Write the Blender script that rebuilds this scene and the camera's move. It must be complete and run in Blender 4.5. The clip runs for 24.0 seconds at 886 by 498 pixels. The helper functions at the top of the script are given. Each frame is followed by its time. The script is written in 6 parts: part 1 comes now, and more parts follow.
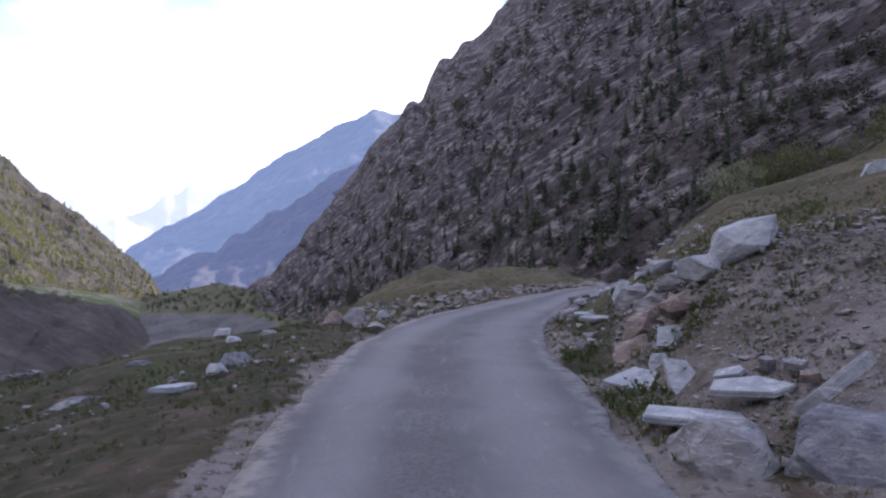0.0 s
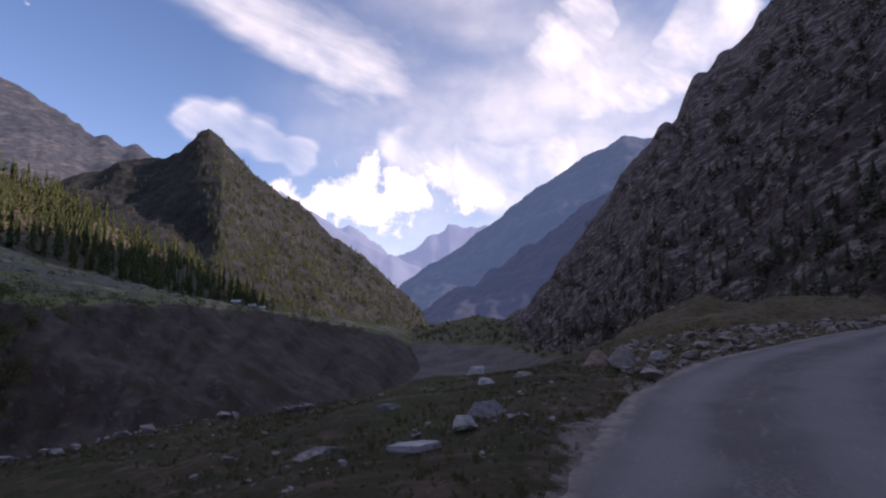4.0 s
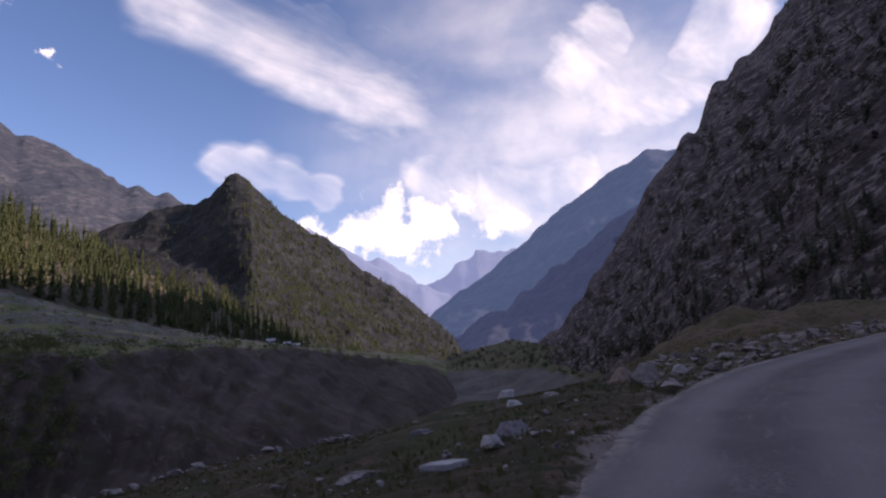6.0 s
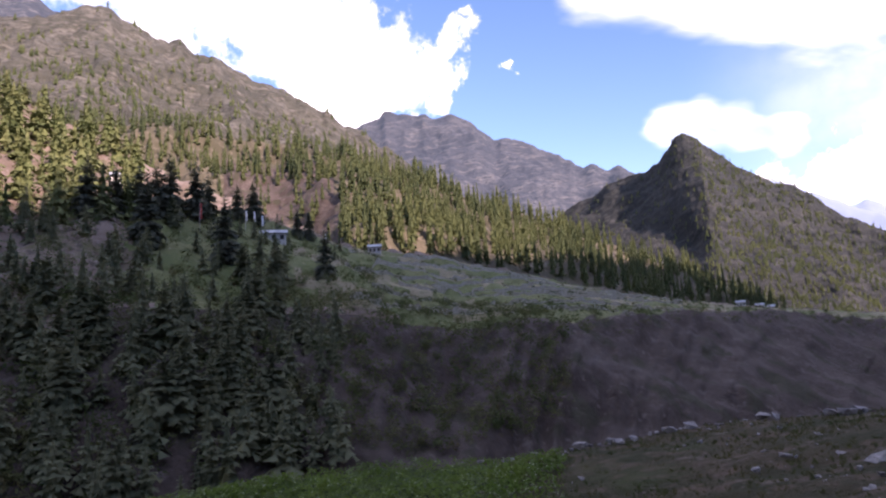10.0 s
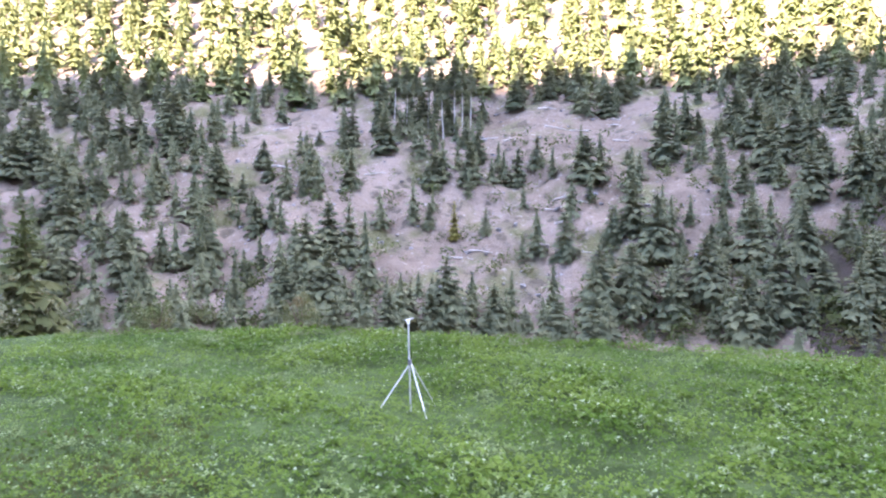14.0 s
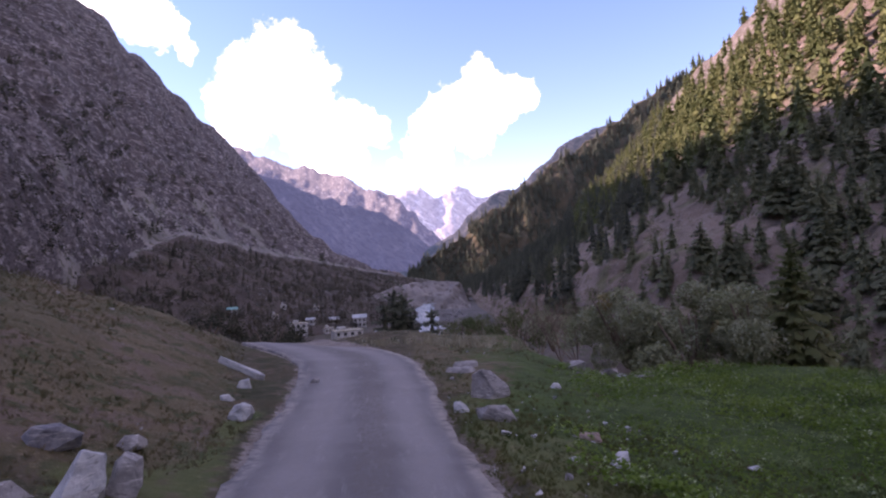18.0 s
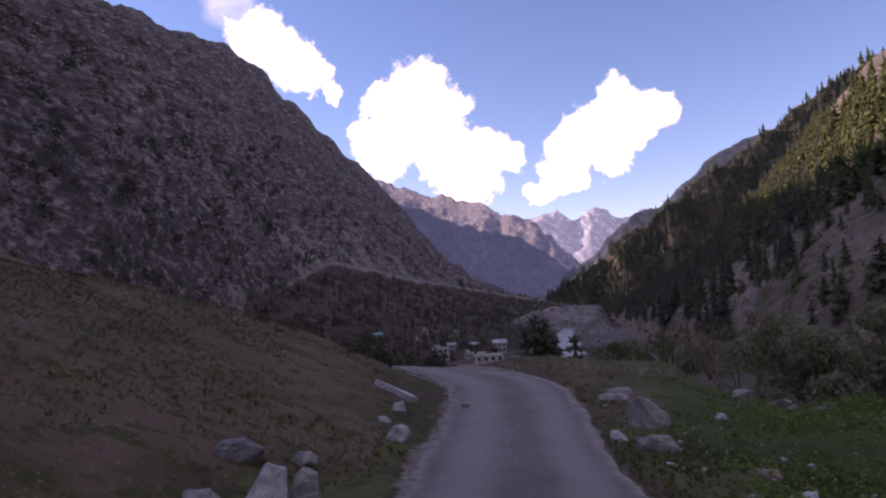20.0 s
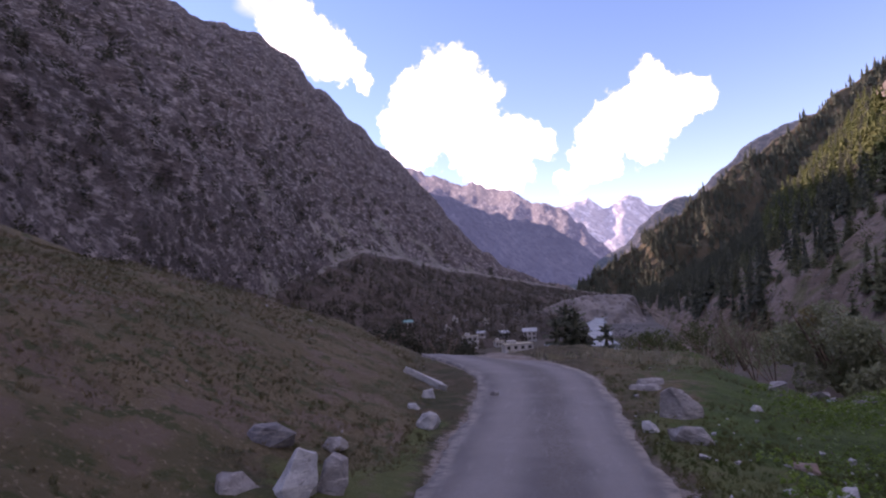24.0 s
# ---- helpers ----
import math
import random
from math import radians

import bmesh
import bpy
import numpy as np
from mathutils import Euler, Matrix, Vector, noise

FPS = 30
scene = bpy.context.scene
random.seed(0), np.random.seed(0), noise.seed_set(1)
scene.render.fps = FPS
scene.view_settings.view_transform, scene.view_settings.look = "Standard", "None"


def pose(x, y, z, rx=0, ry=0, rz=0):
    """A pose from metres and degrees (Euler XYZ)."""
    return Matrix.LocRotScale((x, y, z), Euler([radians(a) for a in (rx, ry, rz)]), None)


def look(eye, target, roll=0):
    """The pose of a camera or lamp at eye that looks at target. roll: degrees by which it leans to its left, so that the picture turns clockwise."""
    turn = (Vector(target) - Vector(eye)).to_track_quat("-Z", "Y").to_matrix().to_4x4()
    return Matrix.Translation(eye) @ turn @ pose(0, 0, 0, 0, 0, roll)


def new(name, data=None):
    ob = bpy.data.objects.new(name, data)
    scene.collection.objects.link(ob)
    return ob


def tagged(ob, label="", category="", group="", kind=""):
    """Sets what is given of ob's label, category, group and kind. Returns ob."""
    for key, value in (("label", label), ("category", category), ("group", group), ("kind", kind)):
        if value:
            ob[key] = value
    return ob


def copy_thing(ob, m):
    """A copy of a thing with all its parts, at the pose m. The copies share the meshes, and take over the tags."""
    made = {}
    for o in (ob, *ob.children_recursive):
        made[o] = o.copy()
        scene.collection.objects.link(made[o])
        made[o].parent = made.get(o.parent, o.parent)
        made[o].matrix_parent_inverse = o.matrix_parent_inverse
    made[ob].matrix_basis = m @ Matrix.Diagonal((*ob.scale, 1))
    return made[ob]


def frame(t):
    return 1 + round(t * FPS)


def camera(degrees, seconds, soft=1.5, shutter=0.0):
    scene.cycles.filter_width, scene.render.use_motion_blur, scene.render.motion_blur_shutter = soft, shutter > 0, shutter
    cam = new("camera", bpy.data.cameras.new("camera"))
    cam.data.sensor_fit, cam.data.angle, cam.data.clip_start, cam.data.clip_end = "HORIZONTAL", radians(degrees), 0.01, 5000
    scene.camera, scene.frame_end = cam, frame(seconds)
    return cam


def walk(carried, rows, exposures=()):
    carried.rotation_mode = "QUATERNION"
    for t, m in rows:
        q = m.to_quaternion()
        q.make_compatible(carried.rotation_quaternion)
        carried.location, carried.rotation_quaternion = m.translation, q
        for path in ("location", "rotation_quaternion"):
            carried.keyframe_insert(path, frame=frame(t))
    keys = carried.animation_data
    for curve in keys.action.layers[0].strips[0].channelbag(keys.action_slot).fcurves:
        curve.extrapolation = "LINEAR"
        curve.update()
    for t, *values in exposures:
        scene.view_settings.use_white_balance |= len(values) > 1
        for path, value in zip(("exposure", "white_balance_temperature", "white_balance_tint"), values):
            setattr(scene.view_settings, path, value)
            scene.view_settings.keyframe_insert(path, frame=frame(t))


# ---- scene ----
# ---- camera ----
PATH = [
    (0.0, 0.00, -0.85, 1.64, 93.88, 0.45, 0.03),
    (0.5, -0.04, -0.42, 1.65, 92.72, 1.03, 1.09),
    (1.0, -0.13, 0.02, 1.66, 92.04, -2.27, -4.87),
    (1.5, -0.21, 0.46, 1.68, 92.56, 0.31, -14.85),
    (2.0, -0.21, 0.78, 1.69, 97.01, -2.44, -15.19),
    (2.5, -0.44, 0.78, 1.71, 97.68, -4.47, -5.19),
    (3.0, -0.57, 0.94, 1.72, 96.17, -0.52, 7.10),
    (3.5, -0.56, 1.14, 1.74, 95.84, -2.40, 19.10),
    (5.5, -0.10, 0.55, 1.73, 98.69, 3.42, 27.71),
    (6.0, -0.04, 0.46, 1.73, 99.56, 3.66, 26.27),
    (6.5, -0.07, 0.50, 1.73, 99.98, 3.62, 27.50),
    (7.0, -0.10, 0.55, 1.73, 100.08, 3.95, 31.44),
    (7.5, -0.10, 0.53, 1.73, 100.23, 4.49, 33.58),
    (8.0, -0.17, 0.54, 1.73, 99.96, 4.62, 38.17),
    (8.5, -0.23, 0.44, 1.73, 99.63, 4.63, 46.87),
    (9.0, -0.31, 0.35, 1.73, 99.77, 3.62, 52.12),
    (9.5, -0.28, 0.31, 1.71, 100.12, 3.13, 58.67),
    (10.0, -0.25, 0.28, 1.70, 98.99, 3.63, 67.24),
    (10.5, -0.24, 0.26, 1.68, 99.18, 2.96, 77.82),
    (11.0, -0.23, 0.25, 1.67, 97.81, 3.04, 91.96),
    (11.5, -0.24, 0.25, 1.66, 95.90, 3.38, 107.67),
    (13.5, -0.18, 0.18, 1.65, 88.56, -0.53, 131.89),
    (14.0, -0.15, 0.15, 1.65, 87.40, -0.09, 137.24),
    (14.5, -0.11, 0.04, 1.65, 86.69, 1.50, 148.59),
    (15.0, -0.04, -0.05, 1.63, 84.18, 3.48, 163.32),
    (15.5, -0.01, -0.04, 1.65, 86.09, 2.93, 177.94),
    (16.0, 0.00, -0.06, 1.66, 88.42, 1.20, 188.39),
    (16.5, -0.03, -0.03, 1.67, 89.97, 2.64, 193.36),
    (17.0, -0.06, -0.03, 1.67, 92.29, 3.28, 195.53),
    (17.5, -0.03, -0.09, 1.67, 92.84, 2.72, 196.92),
    (18.0, -0.00, -0.11, 1.67, 91.89, 2.81, 200.18),
    (18.5, 0.01, -0.14, 1.66, 91.01, 2.35, 201.89),
    (19.0, 0.04, -0.13, 1.67, 91.47, 2.97, 203.89),
    (19.5, 0.14, -0.07, 1.67, 93.00, 2.78, 210.09),
    (21.5, 0.15, 0.07, 1.67, 99.00, 3.29, 214.76),
    (22.0, 0.14, 0.06, 1.68, 98.20, 2.64, 204.56),
    (22.5, 0.13, 0.01, 1.67, 96.84, 2.37, 204.90),
    (23.0, 0.11, -0.07, 1.67, 92.57, 1.38, 203.85),
    (23.5, 0.12, -0.07, 1.67, 92.72, 2.55, 207.34),
    (24.0, 0.16, -0.04, 1.67, 93.96, 3.27, 215.65),
]
cam = camera(71.05, 24.0, soft=2.2)
STOPS = [(0.0, 1.65), (0.5, 1.65), (1.0, 2.1), (1.5, 2.6), (2.0, 2.7), (2.5, 2.1), (3.0, 1.0), (3.5, 0.25), (5.5, 0.05), (7.0, 0.05), (8.0, 0.05), (9.0, 0.55), (10.0, 1.15), (10.5, 1.7), (11.0, 2.5), (11.5, 3.0),
         (13.5, 3.85), (14.0, 3.85), (15.0, 3.75), (15.5, 3.1), (16.0, 2.5), (16.5, 1.85), (17.0, 1.35), (19.0, 1.15), (19.5, 0.8), (21.5, 0.0), (22.0, 0.05), (22.5, 0.3), (23.0, 0.88), (24.0, 1.0)]
WARMTH = [(0, 7650), (2.5, 7600), (3, 7400), (3.5, 7400), (9, 7400), (10, 7450), (11, 7150), (13.5, 7600), (15, 7500), (16, 7200), (17, 7550), (21, 7750), (22, 7800), (24, 7700)]
TINT = [(0, 33), (3, 39), (7, 42), (10, 41), (11, 34), (14, 35), (15, 33), (16, 31), (17, 48), (18, 53), (24, 52)]
EXPOSURES = [(t, stops, float(np.interp(t, *zip(*WARMTH))), float(np.interp(t, *zip(*TINT)))) for t, stops in STOPS]
walk(cam, [(t, pose(x, y, z, rx, ry, rz)) for t, x, y, z, rx, ry, rz in PATH], EXPOSURES)

EYE = 1.65
SUN_AZ, SUN_EL = -75.0, 25.0


def polar(az, r, z=0.0):
    """A place from its bearing (degrees to the left of the first heading), distance and height."""
    a = math.radians(az)
    return Vector((-math.sin(a) * r, math.cos(a) * r, z))


def heading(az, el):
    return polar(az, math.cos(math.radians(el)), math.sin(math.radians(el)))


# ---- light ----
sun = new("sun", bpy.data.lights.new("sun", "SUN"))
sun.data.energy, sun.data.angle, sun.data.color = 4.0, radians(0.5), (1.0, 0.95, 0.86)
sun.matrix_world = look(heading(SUN_AZ, SUN_EL) * 500, (0, 0, 0))

# Clouds: bearing, elevation and radius in degrees of each billow.
BILLOWS = [(-146, 19.6, 3.0), (-143.5, 17.5, 3.2), (-148, 17.2, 3.2), (-143, 14.5, 3.4), (-147.5, 14.5, 3.6), (-152, 13.4, 2.8), (-154, 12.6, 1.8), (-150.5, 11.2, 3.0), (-141, 15.5, 2.0),
           (-163.8, 16.6, 2.3), (-166.5, 15.3, 2.3), (-161.5, 14.6, 2.5), (-168.4, 15.0, 1.4), (-159.8, 12.8, 2.4), (-163.5, 12.8, 2.8), (-159, 10.8, 2.4), (-156.8, 9.6, 1.6),
           (-134, 22, 2.8), (-136.5, 21.0, 2.0), (-131.5, 23.5, 3.0), (-137.8, 19.3, 1.2), (178, 26, 2.5), (175, 28, 3.0), (171, 29.5, 3.5), (181, 25, 1.4)]
BILLOWS_WEST = [(67, 24.5, 3.0), (71, 25, 4.2), (75, 28, 5), (80, 29, 6), (64, 27.8, 1.7), (59.2, 24.1, .8), (66, 22.8, 1.8), (86, 31, 6), (73, 22, 3), (78, 24, 5), (92, 33, 7), (100, 34, 7), (108, 34, 7), (116, 35, 7),
                (34, 11, 3.2), (30.5, 10.5, 3.0), (27, 12, 3.0), (31, 13.5, 2.4), (23.5, 13.8, 2.4), (20, 12.5, 2.2), (37.5, 10.5, 2.6)]
WISPS = [(50, 31.5, 4.4), (46.5, 30.5, 4.4), (43, 29.2, 4.4), (39.5, 27.4, 4.2), (36, 25.8, 4.0), (32, 24.4, 4.0), (28, 23.2, 3.8), (24, 21.4, 3.8), (20.5, 19.8, 3.6), (37, 29.5, 2.6), (32, 28, 2.6),
         (45, 17.6, 2.2), (42.5, 17.3, 2.6), (39.5, 16.8, 2.6), (36.5, 15.6, 2.4), (26, 16, 3.2), (22, 15, 4.0), (-128, 26, 3)]
GLARE = [(16, 19, 5.4), (13.5, 21.5, 4.8), (11, 24, 4.0), (8.8, 27, 2.8), (18, 15.5, 5.4), (9, 20.5, 3.6), (5, 20.5, 3.4), (1, 22, 3.0), (-2, 25, 4.0), (14, 15, 5.0)]


class Nodes:
    """Short hand for node trees."""

    def __init__(self, tree):
        self.tree = tree
        tree.nodes.clear()

    def add(self, kind, **values):
        node = self.tree.nodes.new(kind)
        for key, value in values.items():
            setattr(node, key, value)
        return node

    def link(self, a, b):
        self.tree.links.new(a, b)

    def put(self, socket, value):
        if isinstance(value, bpy.types.NodeSocket):
            self.link(value, socket)
        elif value is not None:
            socket.default_value = value

    def math(self, op, a, b=None, c=None, clamp=False):
        node = self.add("ShaderNodeMath", operation=op, use_clamp=clamp)
        for i, v in enumerate((a, b, c)):
            self.put(node.inputs[i], v)
        return node.outputs[0]

    def noise(self, vector, scale, detail=4.0, rough=0.55, distort=0.0):
        node = self.add("ShaderNodeTexNoise")
        self.put(node.inputs["Vector"], vector)
        node.inputs["Scale"].default_value = scale
        node.inputs["Detail"].default_value = detail
        node.inputs["Roughness"].default_value = rough
        node.inputs["Distortion"].default_value = distort
        return node.outputs["Fac"]

    def ramp(self, value, low, high, a=0.0, b=1.0):
        node = self.add("ShaderNodeMapRange", interpolation_type="SMOOTHSTEP")
        self.put(node.inputs[0], value)
        for i, v in enumerate((low, high, a, b)):
            node.inputs[i + 1].default_value = v
        return node.outputs[0]

    def mix(self, fac, a, b, blend="MIX"):
        node = self.add("ShaderNodeMix", data_type="RGBA", blend_type=blend)
        self.put(node.inputs[0], fac)
        for socket, v in ((node.inputs[6], a), (node.inputs[7], b)):
            self.put(socket, (*v, 1.0) if isinstance(v, tuple) else v)
        return node.outputs[2]

    def stretch(self, vector, scale, turn=(0, 0, 0)):
        node = self.add("ShaderNodeMapping")
        self.put(node.inputs[0], vector)
        node.inputs["Scale"].default_value = scale
        node.inputs["Rotation"].default_value = [radians(a) for a in turn]
        return node.outputs[0]


def cloud_mask(n, way, puffs, low, high, amount, scale, detail, warp, spread=(1, 1, 1), streaks=False):
    best = None
    swirl = n.add("ShaderNodeTexNoise")
    n.link(n.stretch(way, spread), swirl.inputs["Vector"])
    swirl.inputs["Scale"].default_value, swirl.inputs["Detail"].default_value, swirl.inputs["Roughness"].default_value = scale * 0.6, detail, 0.6
    off = n.add("ShaderNodeVectorMath", operation="MULTIPLY_ADD")
    n.link(swirl.outputs["Color"], off.inputs[0])
    off.inputs[1].default_value, off.inputs[2].default_value = (warp,) * 3, (-warp / 2,) * 3
    bent = n.add("ShaderNodeVectorMath", operation="ADD")
    n.link(way, bent.inputs[0])
    n.link(off.outputs[0], bent.inputs[1])
    for az, el, size in puffs:
        d = n.add("ShaderNodeVectorMath", operation="DISTANCE")
        n.link(bent.outputs[0], d.inputs[0])
        d.inputs[1].default_value = heading(az, el)
        m = n.math("MULTIPLY_ADD", d.outputs["Value"], -1.0 / radians(size), 1.0)
        best = m if best is None else n.math("SMOOTH_MAX", best, m, 0.5 if streaks else 0.25)
    ns = n.noise(n.stretch(way, spread), scale, detail, 0.62)
    if streaks:
        comb = (heading(20, 19.5) - heading(50, 31)).normalized()
        along_band = n.add("ShaderNodeVectorMath", operation="DOT_PRODUCT")
        n.link(way, along_band.inputs[0])
        along_band.inputs[1].default_value = comb
        shift = n.add("ShaderNodeVectorMath", operation="SCALE")
        shift.inputs[0].default_value = comb * -0.72
        n.link(along_band.outputs["Value"], shift.inputs["Scale"])
        combed = n.add("ShaderNodeVectorMath", operation="ADD")
        n.link(way, combed.inputs[0])
        n.link(shift.outputs[0], combed.inputs[1])
        ns = n.noise(combed.outputs[0], scale * 1.6, 5.0, 0.55, 0.3)
        best = n.math("MINIMUM", best, 0.32)
        return n.ramp(n.math("ADD", best, n.math("MULTIPLY_ADD", ns, amount, -amount * 0.5)), low, high)
    return n.ramp(n.math("ADD", best, n.math("MULTIPLY_ADD", ns, amount, -amount * 0.5)), low, high)


world = bpy.data.worlds.new("sky")
scene.world = world
world.use_nodes = True
n = Nodes(world.node_tree)
sky = n.add("ShaderNodeTexSky", sky_type="NISHITA", sun_disc=False, sun_elevation=radians(SUN_EL), sun_rotation=radians(-SUN_AZ), altitude=3000.0, dust_density=0.25, air_density=1.15)
way = n.add("ShaderNodeTexCoord").outputs["Generated"]
puff = cloud_mask(n, way, BILLOWS, 0.0, 0.30, 1.25, 30.0, 10.0, 0.060)
puff_w = cloud_mask(n, way, BILLOWS_WEST, -0.1, 0.6, 2.0, 26.0, 9.0, 0.13)
wisp = cloud_mask(n, way, WISPS, -0.05, 0.95, 1.7, 4.6, 4.0, 0.12, (1, 1, 2.6), True)
bright = cloud_mask(n, way, GLARE, -0.08, 0.72, 1.6, 4.6, 5.0, 0.12, (1, 1, 1.6), True)
up = n.add("ShaderNodeSeparateXYZ")
n.link(way, up.inputs[0])
# Unseen cloud added near the zenith to whiten the light in shaded places.
overhead_fill = n.math("MULTIPLY", n.ramp(up.outputs[2], 0.52, 0.75), n.ramp(n.noise(way, 3.0, 7.0, 0.6), 0.36, 0.58))
puff = n.math("MAXIMUM", puff, n.math("MULTIPLY", overhead_fill, 0.30))
veil_to = n.add("ShaderNodeVectorMath", operation="DISTANCE")
n.link(way, veil_to.inputs[0])
veil_to.inputs[1].default_value = heading(14, 18)
veil = n.math("MULTIPLY", n.ramp(veil_to.outputs["Value"], 0.06, 0.50, 1.0, 0.0), n.ramp(n.noise(n.stretch(way, (1, 1, 2.4)), 3.2, 5.0, 0.5), 0.25, 0.75, 0.12, 0.62))
wisp = n.math("MAXIMUM", n.math("MAXIMUM", wisp, n.math("MULTIPLY", bright, 0.9)), veil)
cover = n.math("MAXIMUM", n.math("MAXIMUM", puff, n.math("MULTIPLY", puff_w, 0.9)), n.math("MULTIPLY", wisp, 0.95))
body = n.mix(n.ramp(n.noise(way, 11.0, 6.0), 0.35, 0.6), (0.66, 0.77, 0.82), (0.91, 1.0, 0.98))
SKY_STRENGTH, CLOUD_STRENGTH = 0.17, 1.45
blue = n.add("ShaderNodeBackground")
rich = n.add("ShaderNodeHueSaturation")
rich.inputs["Saturation"].default_value = 1.22
n.link(sky.outputs[0], rich.inputs["Color"])
n.link(rich.outputs[0], blue.inputs[0])
blue.inputs[1].default_value = SKY_STRENGTH
white = n.add("ShaderNodeBackground")
n.link(body, white.inputs[0])
white.inputs[1].default_value = CLOUD_STRENGTH
both = n.add("ShaderNodeMixShader")
n.link(cover, both.inputs[0])
n.link(blue.outputs[0], both.inputs[1])
n.link(white.outputs[0], both.inputs[2])
n.link(both.outputs[0], n.add("ShaderNodeOutputWorld").inputs[0])

# ---- materials ----
def material(name, paint, rough=0.9, bump=None, haze_glow=None, metal=0.0, sheer=0.0):
    """paint(n, place) gives a colour socket; bump(n, place) a height socket, strength and distance."""
    m = bpy.data.materials.new(name)
    m.use_nodes = True
    n = Nodes(m.node_tree)
    place = n.add("ShaderNodeNewGeometry").outputs["Position"]
    bsdf = n.add("ShaderNodeBsdfPrincipled")
    n.put(bsdf.inputs["Base Color"], paint(n, place))
    n.put(bsdf.inputs["Roughness"], rough(n, place) if callable(rough) else rough)
    bsdf.inputs["Metallic"].default_value = metal
    bsdf.inputs["Specular IOR Level"].default_value = 0.25
    if bump:
        height, strength, distance = bump(n, place)
        b = n.add("ShaderNodeBump")
        b.inputs["Strength"].default_value, b.inputs["Distance"].default_value = strength, distance
        n.link(height, b.inputs["Height"])
        n.link(b.outputs[0], bsdf.inputs["Normal"])
    # Emission paints distance haze onto far rock; no surface here is a lamp.
    if haze_glow:
        bsdf.inputs["Emission Color"].default_value = (*haze_glow[0], 1)
        bsdf.inputs["Emission Strength"].default_value = haze_glow[1]
    surface = bsdf.outputs[0]
    if sheer:
        through_leaf = n.add("ShaderNodeBsdfTranslucent")
        n.link(bsdf.inputs["Base Color"].links[0].from_socket, through_leaf.inputs[0])
        blend = n.add("ShaderNodeMixShader")
        blend.inputs[0].default_value = sheer
        n.link(surface, blend.inputs[1])
        n.link(through_leaf.outputs[0], blend.inputs[2])
        surface = blend.outputs[0]
    n.link(surface, n.add("ShaderNodeOutputMaterial").inputs[0])
    return m


def tones(*stops):
    """Paint from noise: pairs of scale and colours laid over one another."""
    def paint(n, place):
        colour = n.mix(n.ramp(n.noise(place, stops[0][0], 6), 0.35, 0.65), stops[0][1], stops[0][2])
        for scale, tint, low, high in stops[1:]:
            colour = n.mix(n.ramp(n.noise(place, scale, 6), low, high), colour, tint)
        return colour
    return paint


def bumps(scale, strength, distance, detail=8.0):
    def height(n, place):
        return n.noise(place, scale, detail, 0.65), strength, distance
    return height


def cliff_paint(dark, mid, pale, size, dip):
    """Bare rock in thin dipping beds with pale scree and dark clefts between."""
    def paint(n, place):
        dipped = n.stretch(place, (1, 1, 1), dip)
        beds = n.noise(n.stretch(dipped, (1, 1, 3.2)), 2.6 / size, 8, 0.6)
        clefts = n.noise(n.stretch(dipped, (1, 1, 4.0)), 6.5 / size, 6, 0.65)
        colour = n.mix(n.ramp(n.noise(place, 0.55 / size, 7, 0.6), 0.38, 0.62), dark, mid)
        colour = n.mix(n.ramp(beds, 0.47, 0.64), colour, pale)
        colour = n.mix(n.ramp(n.noise(place, 0.9 / size, 8, 0.7), 0.56, 0.66, 0.0, 0.7), colour, pale)
        colour = n.mix(n.ramp(clefts, 0.50, 0.58, 0.0, 0.8), colour, tuple(v * 0.6 for v in dark))
        return n.mix(n.ramp(n.noise(place, 8.0 / size, 6, 0.7), 0.45, 0.62, 0.0, 0.5), colour, dark)
    return paint


def ledges(dip, scale, strength, distance):
    def height(n, place):
        dipped = n.stretch(place, (1, 1, 1), dip)
        thin = n.noise(n.stretch(dipped, (1, 1, 4.0)), scale, 9, 0.68)
        return n.math("ADD", thin, n.math("MULTIPLY", n.noise(place, scale * 4, 6, 0.7), 0.35)), strength, distance
    return height


rock_face = material("cliff rock", cliff_paint((0.070, 0.056, 0.055), (0.145, 0.118, 0.118), (0.33, 0.288, 0.285), 20, (0, 20, 0)), 0.95, ledges((0, 20, 0), 0.22, 1.0, 2.2))
brown_face = material("dry mountain", cliff_paint((0.055, 0.056, 0.045), (0.09, 0.087, 0.072), (0.145, 0.135, 0.118), 90, (10, 20, 40)), 0.95, bumps(0.05, 0.9, 9.0, 9))
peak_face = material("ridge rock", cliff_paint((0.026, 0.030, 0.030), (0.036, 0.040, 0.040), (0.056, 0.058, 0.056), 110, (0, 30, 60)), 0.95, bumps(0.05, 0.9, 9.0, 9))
# The blue emission on this rock stands in for distance haze.
hazy_far_face = material("hazy far ridge rock", cliff_paint((0.04, 0.042, 0.05), (0.065, 0.065, 0.072), (0.115, 0.11, 0.11), 140, (0, 30, 60)), 0.95, bumps(0.04, 0.9, 12.0, 9), haze_glow=((0.022, 0.044, 0.075), 0.6))
slope_soil = material("hillside soil", tones((0.035, (0.170, 0.126, 0.100), (0.25, 0.192, 0.160)), (0.12, (0.12, 0.115, 0.06), 0.5, 0.66), (0.9, (0.30, 0.255, 0.23), 0.58, 0.72), (0.35, (0.10, 0.082, 0.062), 0.54, 0.66)), 0.95, bumps(0.6, 0.9, 0.8))
forest_floor = material("forest floor", tones((0.03, (0.072, 0.066, 0.042), (0.12, 0.102, 0.07)), (0.2, (0.18, 0.15, 0.115), 0.55, 0.7)), 0.95, bumps(0.4, 0.8, 1.0))
